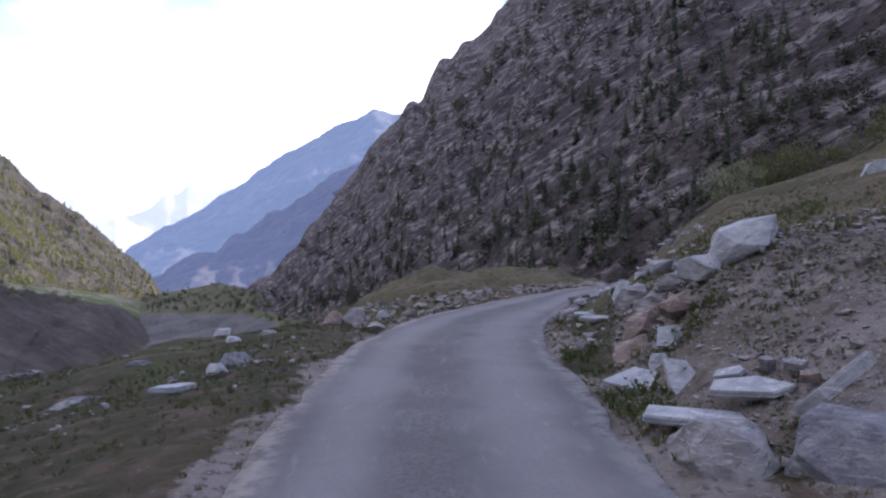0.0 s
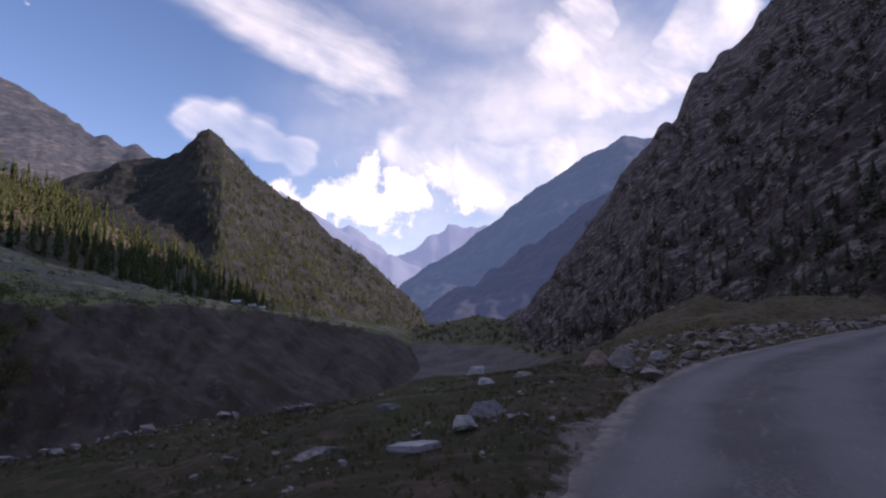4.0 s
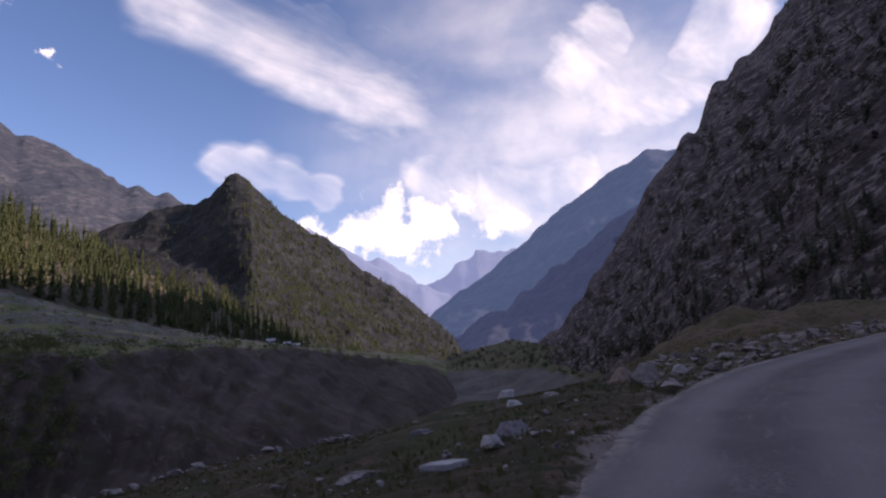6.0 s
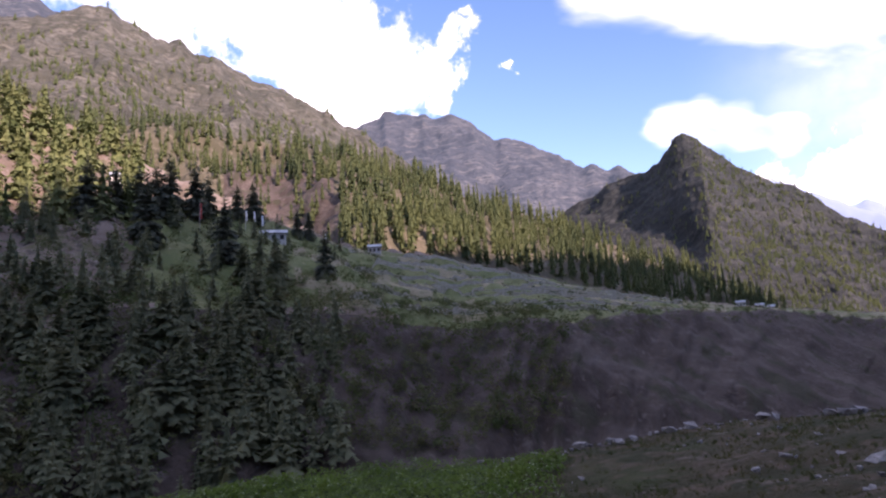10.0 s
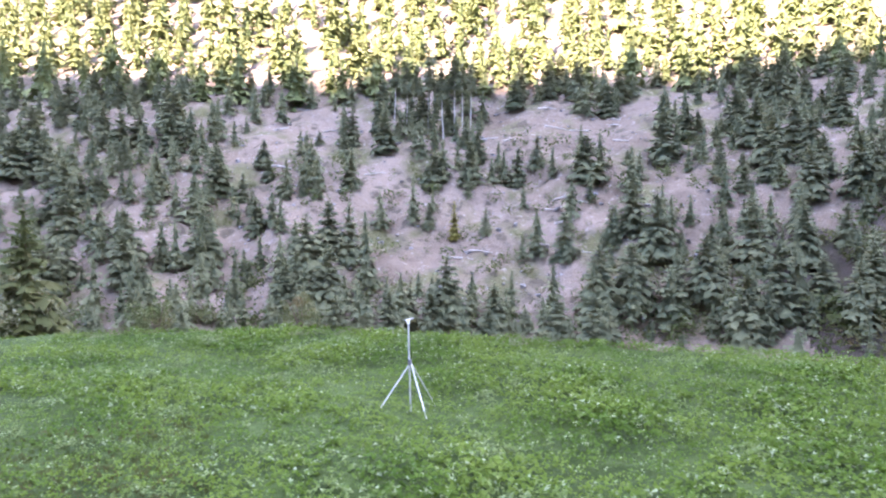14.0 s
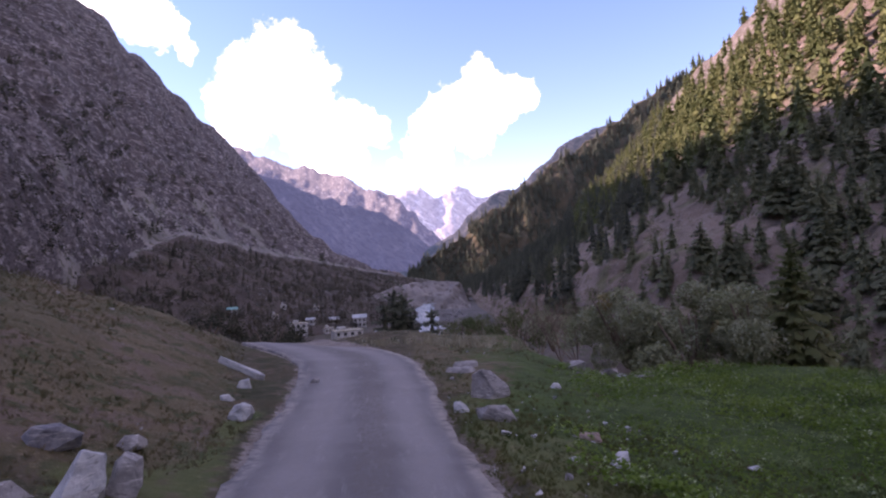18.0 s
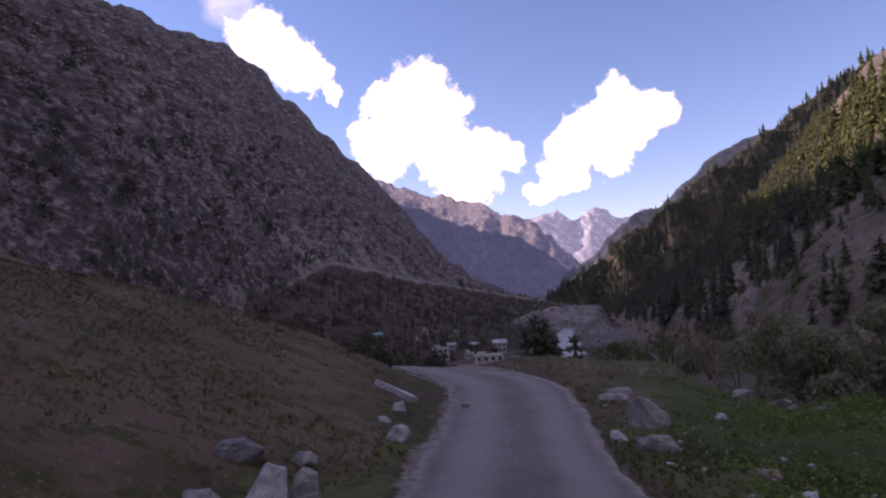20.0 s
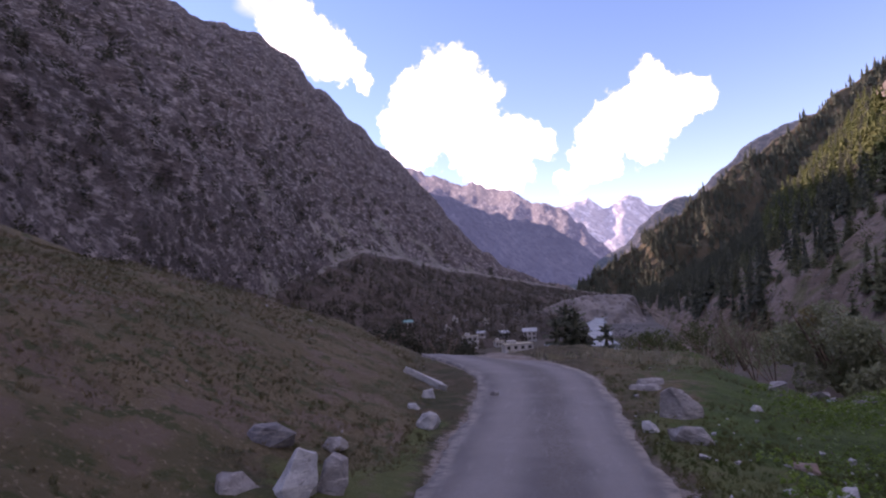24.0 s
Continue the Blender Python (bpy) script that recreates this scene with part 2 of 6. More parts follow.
def bank_paint(n, place):
    """Dark gullied earth with paler scree runs down the slope and olive scrub."""
    colour = tones((0.04, (0.060, 0.044, 0.038), (0.10, 0.078, 0.068)), (0.5, (0.135, 0.112, 0.10), 0.56, 0.72))(n, place)
    runs = n.noise(n.stretch(place, (1, 1, 0.25)), 0.20, 5, 0.55)
    colour = n.mix(n.ramp(runs, 0.50, 0.70, 0.0, 0.4), colour, (0.17, 0.14, 0.128))
    return n.mix(n.ramp(n.noise(place, 0.12, 6), 0.52, 0.64, 0.0, 0.8), colour, (0.050, 0.050, 0.030))


# Real scree on the banks; in the ridge hollow it replaces shade.
scree_and_shade = material("dark scree bank and hollow shade", bank_paint, 0.95, bumps(0.4, 1.0, 1.2))
# Bluish emission on ridge and spur paints the valley haze over them.
blue_ridge = material("hazy ridge", cliff_paint((0.03, 0.035, 0.045), (0.04, 0.045, 0.06), (0.055, 0.06, 0.07), 220, (0, 30, 0)), 1.0, bumps(0.02, 0.4, 12.0), haze_glow=((0.044, 0.085, 0.165), 1.0))
blue_spur = material("hazy spur", cliff_paint((0.025, 0.03, 0.035), (0.035, 0.04, 0.05), (0.05, 0.05, 0.06), 180, (0, 30, 0)), 1.0, bumps(0.02, 0.4, 12.0), haze_glow=((0.028, 0.048, 0.100), 1.0))
# Dark blue with haze emission, painted as shade for the tan ridge's flank.
flank_shade_spur = material("shaded spur", cliff_paint((0.035, 0.038, 0.05), (0.05, 0.052, 0.065), (0.085, 0.085, 0.10), 120, (0, 40, 0)), 1.0, bumps(0.03, 0.6, 10.0), haze_glow=((0.030, 0.043, 0.085), 1.0))
# Strong pale blue emission imitates thick haze before the farthest ridges.
hazy_pale_ridge = material("hazy distant ridge", tones((0.004, (0.10, 0.12, 0.15), (0.13, 0.15, 0.18))), 1.0, haze_glow=((0.16, 0.23, 0.40), 1.0))
# Faint blue emission lays painted haze over the tan rock.
hazy_tan_ridge = material("hazy sunlit dry ridge", cliff_paint((0.12, 0.112, 0.105), (0.19, 0.172, 0.16), (0.30, 0.275, 0.255), 120, (0, 40, 0)), 1.0, bumps(0.03, 0.9, 14.0, 9), haze_glow=((0.03, 0.04, 0.09), 1.0))
# The summits emit a pale blue that imitates haze at the valley head.
hazy_snow_peak = material("hazy snow peak", cliff_paint((0.24, 0.24, 0.26), (0.30, 0.30, 0.31), (0.62, 0.62, 0.64), 200, (0, 40, 0)), 0.9, bumps(0.02, 0.9, 14.0), haze_glow=((0.10, 0.12, 0.19), 1.0))
verge = material("rough turf", tones((0.6, (0.042, 0.065, 0.018), (0.09, 0.078, 0.038)), (2.2, (0.13, 0.10, 0.068), 0.52, 0.68), (9.0, (0.25, 0.22, 0.19), 0.64, 0.74), (0.25, (0.06, 0.10, 0.02), 0.5, 0.65)), 0.95, bumps(9.0, 0.9, 0.06))


def road_paint(n, place):
    """Dusty asphalt: two pale wheel tracks, a stony crown between them, crumbling pale edges."""
    uv = n.add("ShaderNodeSeparateXYZ")
    n.link(n.add("ShaderNodeTexCoord").outputs["UV"], uv.inputs[0])
    u = n.math("ADD", uv.outputs[0], n.math("MULTIPLY_ADD", n.noise(place, 0.7, 5), 0.16, -0.08))
    colour = n.mix(n.ramp(n.noise(place, 0.9, 6), 0.35, 0.65), (0.108, 0.104, 0.112), (0.148, 0.142, 0.152))
    for centre, reach in ((0.27, 0.20), (0.78, 0.15)):
        away = n.math("ABSOLUTE", n.math("SUBTRACT", u, centre))
        colour = n.mix(n.ramp(away, reach * 0.2, reach, 0.5, 0.0), colour, (0.25, 0.24, 0.25))
    crown = n.math("ABSOLUTE", n.math("SUBTRACT", u, 0.56))
    stony = n.math("MULTIPLY", n.ramp(crown, 0.05, 0.11, 1.0, 0.15), n.ramp(n.noise(place, 22.0, 6, 0.75), 0.46, 0.56))
    colour = n.mix(stony, colour, (0.10, 0.092, 0.09))
    edge = n.math("ABSOLUTE", n.math("SUBTRACT", u, 0.5))
    colour = n.mix(n.math("MULTIPLY", n.ramp(edge, 0.41, 0.49), n.ramp(n.noise(place, 5.0, 7, 0.7), 0.36, 0.58, 0.0, 0.85)), colour, (0.30, 0.275, 0.26))
    lane = n.add("ShaderNodeCombineXYZ")
    n.link(n.math("MULTIPLY", uv.outputs[0], 14.0), lane.inputs[0])
    n.link(n.math("MULTIPLY", uv.outputs[1], 0.5), lane.inputs[1])
    streak = n.noise(lane.outputs[0], 1.6, 6, 0.65)
    colour = n.mix(n.ramp(streak, 0.54, 0.72, 0.0, 0.32), colour, (0.30, 0.29, 0.30))
    return n.mix(n.ramp(n.noise(place, 40.0, 4, 0.7), 0.5, 0.7, 0.0, 0.5), colour, (0.12, 0.11, 0.11))


asphalt = material("worn asphalt", road_paint, 0.85, bumps(45.0, 0.7, 0.015))
needles = material("conifer needles", tones((0.02, (0.066, 0.092, 0.040), (0.118, 0.142, 0.056)), (1.4, (0.19, 0.205, 0.085), 0.52, 0.75)), 0.8, sheer=0.4)
bark = material("conifer bark", tones((3.0, (0.12, 0.09, 0.065), (0.22, 0.17, 0.13))), 0.95)
scrub = material("scrub leaves", tones((0.3, (0.045, 0.048, 0.032), (0.075, 0.073, 0.050)), (2.0, (0.11, 0.11, 0.07), 0.55, 0.75)), 0.85, sheer=0.4)

gravel = material("river gravel", tones((0.05, (0.09, 0.085, 0.083), (0.135, 0.128, 0.125)), (0.6, (0.07, 0.066, 0.06), 0.55, 0.68)), 0.95, bumps(0.8, 0.8, 0.6))
pale_scree = material("pale scree", tones((0.05, (0.19, 0.172, 0.165), (0.28, 0.253, 0.245)), (0.2, (0.12, 0.105, 0.096), 0.50, 0.64)), 0.95, bumps(0.3, 0.9, 1.5))
dull_scree = material("dull scree", tones((0.05, (0.16, 0.145, 0.135), (0.24, 0.215, 0.20)), (0.2, (0.08, 0.075, 0.055), 0.5, 0.64)), 0.95, bumps(0.3, 0.9, 1.5))
terrace_turf = material("terrace turf", tones((0.05, (0.12, 0.145, 0.058), (0.165, 0.175, 0.08)), (0.25, (0.085, 0.11, 0.038), 0.52, 0.64), (1.0, (0.30, 0.27, 0.18), 0.6, 0.72)), 0.95, bumps(0.8, 0.8, 0.5))

bench_turf = material("bench turf", tones((0.03, (0.075, 0.078, 0.040), (0.13, 0.115, 0.075)), (0.12, (0.06, 0.085, 0.03), 0.52, 0.64), (0.6, (0.18, 0.16, 0.13), 0.6, 0.72)), 0.95, bumps(0.8, 0.8, 0.5))


def ground_paint(n, place):
    colour = tones((0.6, (0.030, 0.034, 0.013), (0.062, 0.048, 0.027)), (2.2, (0.098, 0.072, 0.052), 0.48, 0.66), (9.0, (0.18, 0.15, 0.128), 0.62, 0.74), (0.25, (0.042, 0.056, 0.017), 0.54, 0.66), (1.1, (0.13, 0.108, 0.088), 0.6, 0.7))(n, place)
    layers = [
        ("lush", tones((0.7, (0.050, 0.072, 0.022), (0.085, 0.098, 0.036)), (3.0, (0.10, 0.088, 0.05), 0.52, 0.68), (12.0, (0.13, 0.13, 0.06), 0.58, 0.7))),
        ("dry", tones((0.35, (0.062, 0.058, 0.027), (0.125, 0.096, 0.058)), (0.8, (0.125, 0.090, 0.068), 0.50, 0.62), (3.0, (0.050, 0.056, 0.022), 0.50, 0.62), (14.0, (0.17, 0.135, 0.09), 0.56, 0.70))),
        ("bare", tones((1.6, (0.16, 0.132, 0.12), (0.24, 0.208, 0.195)), (0.5, (0.11, 0.092, 0.07), 0.54, 0.68), (8.0, (0.10, 0.082, 0.07), 0.52, 0.66), (28.0, (0.33, 0.30, 0.29), 0.58, 0.68))),
        ("crop", tones((1.2, (0.025, 0.05, 0.01), (0.045, 0.08, 0.018)), (7.0, (0.06, 0.10, 0.03), 0.5, 0.7))),
        ("soil", tones((0.04, (0.055, 0.043, 0.036), (0.09, 0.073, 0.062)), (0.3, (0.06, 0.065, 0.035), 0.5, 0.64), (1.5, (0.17, 0.15, 0.135), 0.58, 0.72))),
        ("gravel", tones((0.05, (0.085, 0.08, 0.078), (0.13, 0.122, 0.12)), (0.6, (0.07, 0.066, 0.06), 0.55, 0.68)))]
    for name, paint in layers:
        amount = n.add("ShaderNodeAttribute", attribute_name=name).outputs["Fac"]
        ragged = n.math("ADD", amount, n.math("MULTIPLY_ADD", n.noise(place, 3.5, 6, 0.7), 1.0, -0.5))
        colour = n.mix(n.ramp(n.math("MULTIPLY", ragged, n.ramp(amount, 0.02, 0.2)), 0.38, 0.62), colour, paint(n, place))
    return colour


ground_cover = material("turf, gravel and field", ground_paint, 0.95, bumps(12.0, 1.0, 0.07, 10))

# ---- ground forms ----
def grain(p, seed):
    q = np.floor(p).astype(np.int64)
    f = p - q
    f = f * f * (3 - 2 * f)
    out = 0.0
    for dx in (0, 1):
        for dy in (0, 1):
            for dz in (0, 1):
                h = (q[..., 0] + dx) * 374761393 + (q[..., 1] + dy) * 668265263 + (q[..., 2] + dz) * 1274126177 + seed * 982451653
                h = (h ^ (h >> 13)) * 1103515245 & 0xFFFFFFFF
                h = (h ^ (h >> 16)) & 0xFFFF
                w = np.where(dx, f[..., 0], 1 - f[..., 0]) * np.where(dy, f[..., 1], 1 - f[..., 1]) * np.where(dz, f[..., 2], 1 - f[..., 2])
                out = out + w * (h / 32767.5 - 1)
    return out


def fbm(p, octaves=5, seed=0, ridged=False, gain=0.5):
    total, amp = 0.0, 1.0
    for i in range(octaves):
        v = grain(p * 2.0 ** i + i * 17.3, seed + i)
        total = total + amp * ((0.5 - np.abs(v)) * 2 - 0.4 if ridged else v)
        amp *= gain
    return total


def link_mesh(name, verts, faces, mat, parent=None, smooth=True, label="", category="", group="", kind=""):
    me = bpy.data.meshes.new(name)
    if isinstance(faces, np.ndarray):
        k = faces.shape[1]
        me.vertices.add(len(verts))
        me.vertices.foreach_set("co", np.asarray(verts, np.float32).ravel())
        me.loops.add(faces.size)
        me.loops.foreach_set("vertex_index", faces.ravel().astype(np.int32))
        me.polygons.add(len(faces))
        me.polygons.foreach_set("loop_start", np.arange(0, faces.size, k, dtype=np.int32))
        me.update(calc_edges=True)
    else:
        me.from_pydata(np.asarray(verts).tolist(), [], faces)
    me.polygons.foreach_set("use_smooth", np.full(len(me.polygons), smooth))
    me.materials.append(mat)
    ob = new(name, me)
    ob.parent = parent
    return tagged(ob, label, category, group, kind)


def grid_faces(rows, cols, wrap=False):
    a = np.arange(rows * cols).reshape(rows, cols)
    b = np.concatenate([a, a[:, :1]], 1) if wrap else a
    return np.stack([b[:-1, :-1], b[:-1, 1:], b[1:, 1:], b[1:, :-1]], -1).reshape(-1, 4)[:, ::-1]


def along(az, table, column):
    t = np.array(sorted(table))
    return np.interp(az, t[:, 0], t[:, column])


# Breaklines of the near ground: bearing, distance, height.
ROAD_EDGE = [(-180, 4, -.25), (-172, 4, -.2), (-165, 5, -.3), (-156, 6, -.35), (-150, 7, -.4), (-142, 7, -.4), (-135, 5, -.3), (-127, 4, -.2), (-118, 3.4, -.15), (-109, 2.8, -.1), (-75, 2.2, 0),
             (-51, 2.4, .1), (-45, 2.6, .1), (-36, 3, .1), (-26, 3.8, .2), (-18, 4, .2), (0, 4, .24), (9, 5, .3), (17, 4.5, .27), (28, 3.6, .2), (43, 2.6, .15), (53, 2.2, .1), (73, 1.9, .1), (110, 1.9, -.1), (153, 2.4, -.2), (168, 3.2, -.2), (180, 4, -.25)]
VERGE_LINE = [(-180, 6.9, -.9), (-172, 8, -.7), (-165, 9, -.6), (-156, 10, -.55), (-142, 10, -.5), (-139, 8.5, -.45), (-135, 8, -.35), (-127, 7, -.2), (-118, 6, -.1), (-109, 5, .1), (-100, 4.5, .2), (-75, 4, .3),
              (-45, 4.2, .3), (-36, 4.5, .35), (-26, 5.5, .4), (-18, 6.5, .4), (-10, 10, .6), (9, 10, .6), (17, 8, .5), (28, 7, .2), (35, 6, .1), (43, 5, -.1), (53, 5, -.3), (73, 4.5, -.6), (90, 4.5, -.9), (110, 4.5, -1.1), (130, 4.5, -1.2), (168, 6, -1.1), (180, 6.9, -.9)]
BENCH_LINE = [(-180, 12, -1.3), (-172, 13, -1.0), (-165, 15, -.75), (-156, 16, -.55), (-142, 16, -.45), (-139, 13, -.35), (-135, 13, .1), (-127, 12, .9), (-118, 11, 1.6), (-109, 10, 2.0), (-100, 9, 2.0), (-75, 7, 2.5),
              (-45, 7.5, 2.4), (-36, 8, 2.3), (-26, 9, 2.2), (-22, 10, 1.8), (-18, 12, 1.5), (-10, 20, 1.2), (3, 20, 1.2), (9, 18, .9), (17, 16, .6), (28, 14, .3), (35, 12, 0), (43, 11, -.3), (53, 10, -.6), (73, 10, -1.1), (90, 10, -1.25), (130, 10, -1.45), (168, 12, -1.4), (180, 12, -1.3)]
BROW_LINE = [(-180, 18.5, -1.4), (-175, 19, -1.72), (-170, 21, -1.6), (-165, 24, -1.1), (-156, 24, -.95), (-150, 23, -.85), (-142, 22, -.45), (-139, 21, .2), (-135, 20, .9), (-127, 19, 2.05), (-118, 18, 2.9), (-109, 17, 3.2), (-100, 17, 3.5), (-75, 20, 6.5),
             (-51, 22, 7.1), (-45, 23, 6.5), (-36, 24, 5.7), (-26, 25, 5.0), (-21, 24, 3.6), (-18.5, 24, 2.5), (-16.5, 27, 1.8), (-14, 31, 1.75), (-10, 36, 2.0), (3, 36, 1.9), (9, 34, .9), (17, 30, -.2), (24, 26, -.07), (28, 20, -.25), (35, 18, -.43), (43, 17.5, -.53), (53, 16.5, -.85), (62, 16, -1.12), (73, 16.2, -1.1), (110, 15.8, -1.4), (130, 15.5, -1.45), (168, 19, -1.42), (180, 18.5, -1.4)]
FOOT_LINE = [(-180, 45, -13), (-175, 48, -7.5), (-165, 50, -10), (-150, 45, -12), (-142, 45, -16), (-135, 45, -14), (-127, 45, -8), (-118, 60, 0), (-109, 85, 9), (-100, 60, 10), (-75, 60, 15), (-51, 65, 16), (-36, 72, 11), (-26, 76, 8), (-23, 50, 3), (-20, 45, .8), (-16, 45, .8), (-12, 60, 1.8),
             (-10, 110, 3), (0, 120, 2), (9, 200, -6), (17, 250, -20), (24, 150, -26), (35, 70, -26), (53, 45, -26), (73, 38, -26), (130, 38, -26), (168, 42, -22), (180, 45, -13)]
LINES = [ROAD_EDGE, VERGE_LINE, BENCH_LINE, BROW_LINE, FOOT_LINE]


def ground_height(x, y):
    x, y = np.asarray(x, float), np.asarray(y, float)
    az, r = np.degrees(np.arctan2(-x, y)), np.hypot(x, y)
    rs = [np.zeros_like(r)] + [along(az, t, 1) for t in LINES] + [np.full_like(r, 255.0), np.full_like(r, 6000.0)]
    zs = [np.zeros_like(r)] + [along(az, t, 2) for t in LINES] + [np.full_like(r, -26.0), np.full_like(r, -26.0)]
    z = np.zeros_like(r)
    for i in range(len(rs) - 1):
        f = np.clip((r - rs[i]) / np.maximum(rs[i + 1] - rs[i], 1e-6), 0, 1)
        if i == 4:
            f = np.sqrt(f * f * 0.7 + 0.3 * f)
        z = np.where((r >= rs[i]) & (r <= rs[i + 1]), zs[i] + (zs[i + 1] - zs[i]) * f, z)
    return z


# Centre line of the road: x, y, width.
ROAD = [(34, 44, 3), (26, 40.5, 3), (18.5, 37.2, 3), (12.6, 33.4, 3.1), (8.6, 29.4, 3.2), (5.3, 24.6, 3.2), (2.7, 19, 3.3), (0.9, 14.8, 3.4), (0.08, 10.4, 3.5), (0.05, 6.7, 3.4), (0.02, 4.2, 3.2), (0.6, 0, 2.9), (2.8, -5.1, 2.6),
        (4.2, -7.8, 2.6), (5.95, -11.4, 2.7), (7.75, -14.2, 2.8), (10.5, -17.1, 3.1), (15, -19.5, 3.0), (22, -21.5, 3.0)]


def spline(points, per):
    p = np.array(points, float)
    p = np.vstack([2 * p[0] - p[1], p, 2 * p[-1] - p[-2]])
    out = []
    for i in range(1, len(p) - 2):
        for t in np.arange(per) / per:
            a, b, c, d = p[i - 1:i + 3]
            out.append(0.5 * (2 * b + (c - a) * t + (2 * a - 5 * b + 4 * c - d) * t * t + (3 * b - a - 3 * c + d) * t ** 3))
    return np.array(out + [p[-2]])


road_line = spline(ROAD, 14)


def road_gap(x, y):
    """Distance beyond the road's edge (negative on it)."""
    best = np.full(np.shape(x), 1e9)
    for px, py, w in road_line[::3]:
        best = np.minimum(best, np.hypot(x - px, y - py) - w / 2)
    return best


# ---- ground sheet ----
rings = np.concatenate([np.exp(np.linspace(math.log(0.4), math.log(60), 300)), np.exp(np.linspace(math.log(61.5), math.log(4900), 110))])
turns = np.linspace(-180, 180, 541)[:-1]
R_, A_ = np.meshgrid(rings, np.radians(turns), indexing="ij")
GX, GY = -np.sin(A_) * R_, np.cos(A_) * R_
GZ = ground_height(GX, GY)
gap = road_gap(GX, GY)
rough_zone = np.clip(gap / 1.2, 0, 1)
pts = np.stack([GX, GY, GZ * 0], -1)
GZ = GZ + rough_zone * (fbm(pts * 0.5, 4, 5) * 0.10 + fbm(pts * 2.2, 3, 9) * 0.035) * np.clip(R_ / 4, .3, 1)
bank = np.clip((R_ - 18) / 20, 0, 1) * np.clip((300 - R_) / 200, 0, 1)
GZ = GZ + bank * fbm(pts * 0.08, 5, 3, True) * 1.6
GZ = GZ - 0.05 * np.clip(1 - gap / 0.3, 0, 1)
ground = link_mesh("ground", np.stack([GX, GY, GZ], -1).reshape(-1, 3), grid_faces(len(rings), len(turns), True), ground_cover, label="rough mountain turf and stony verge beside the road", category="ground", kind="structure")

def ground_zones():
    """How much crop, gravel, dry grass, river gravel and soil lies at each place of the ground sheet."""
    x, y, r = GX, GY, R_
    az = np.degrees(np.arctan2(-x, y))
    wob = fbm(pts * 0.7, 4, 77) * 0.6
    lo, mid, hi = along(az, VERGE_LINE, 1), along(az, BENCH_LINE, 1), along(az, BROW_LINE, 1)

    def soft(value, width):
        return np.clip(value / width * 0.5 + 0.5, 0, 1)

    dry = np.maximum.reduce([
        soft(r - lo - wob, 1.2) * soft(az + 141, 4) * soft(-98 - az, 6),
        soft(r - 12.5 - wob * 2, 2.0) * soft(-157 - az, 4) * soft(az + 178, 4),
        soft(r - mid * 1.25 - wob * 2, 2.0) * soft(-14 - az, 4) * soft(az + 98, 6)])
    bare = np.maximum.reduce([
        soft(-17 - az, 4) * soft(az + 75, 6) * soft(r - lo * 0.93 - wob * 0.4, 0.5) * soft(mid * 1.22 + wob - r, 1.2),
        soft(az - 2, 4) * soft(60 - az, 6) * soft(0.25 + wob * 0.9 - gap, 0.5),
        soft(-6 - az, 4) * soft(az + 60, 6) * soft(0.5 + wob * 0.7 - gap, 0.4),
        soft(40 - np.abs(az + 155), 8) * soft(0.10 + wob * 0.25 - gap, 0.3)])
    crop = np.maximum(soft(az - 61 + wob * 4, 9) * soft(r - lo + 1.5 - wob * 0.9, 1.2), soft(-164 - az + wob * 5, 12) * soft(r - lo * 0.78 - wob * 1.5 - np.clip(az + 180, 0, 9) * 0.2, 1.5)) * soft(hi + 1.0 - r, 1.0)
    soil = soft(r - hi * 1.12 - wob * 2, 2.0) * np.maximum(soft(az - 9, 4), soft(-141 - az, 4))
    lush = np.maximum(np.maximum(soft(-146 - az, 4), soft(az - 60, 8)) * soft(13 + wob * 3 - r, 2.0), soft(az + 146, 3) * soft(-128 - az, 5) * soft(lo * 1.15 + wob * 2 - r, 1.0))
    dry = np.maximum(dry, soft(14 - np.abs(az + 4), 5) * soft(r - 14 - wob * 3, 3))
    lush = lush * soft(gap - 0.25 - wob * 0.3, 0.4)
    for name, value in (("lush", lush), ("dry", dry), ("bare", bare), ("crop", crop), ("soil", soil), ("gravel", soft(r - 330, 40))):
        layer = ground.data.attributes.new(name, "FLOAT", "POINT")
        layer.data.foreach_set("value", value.ravel().astype(np.float32))


ground_zones()

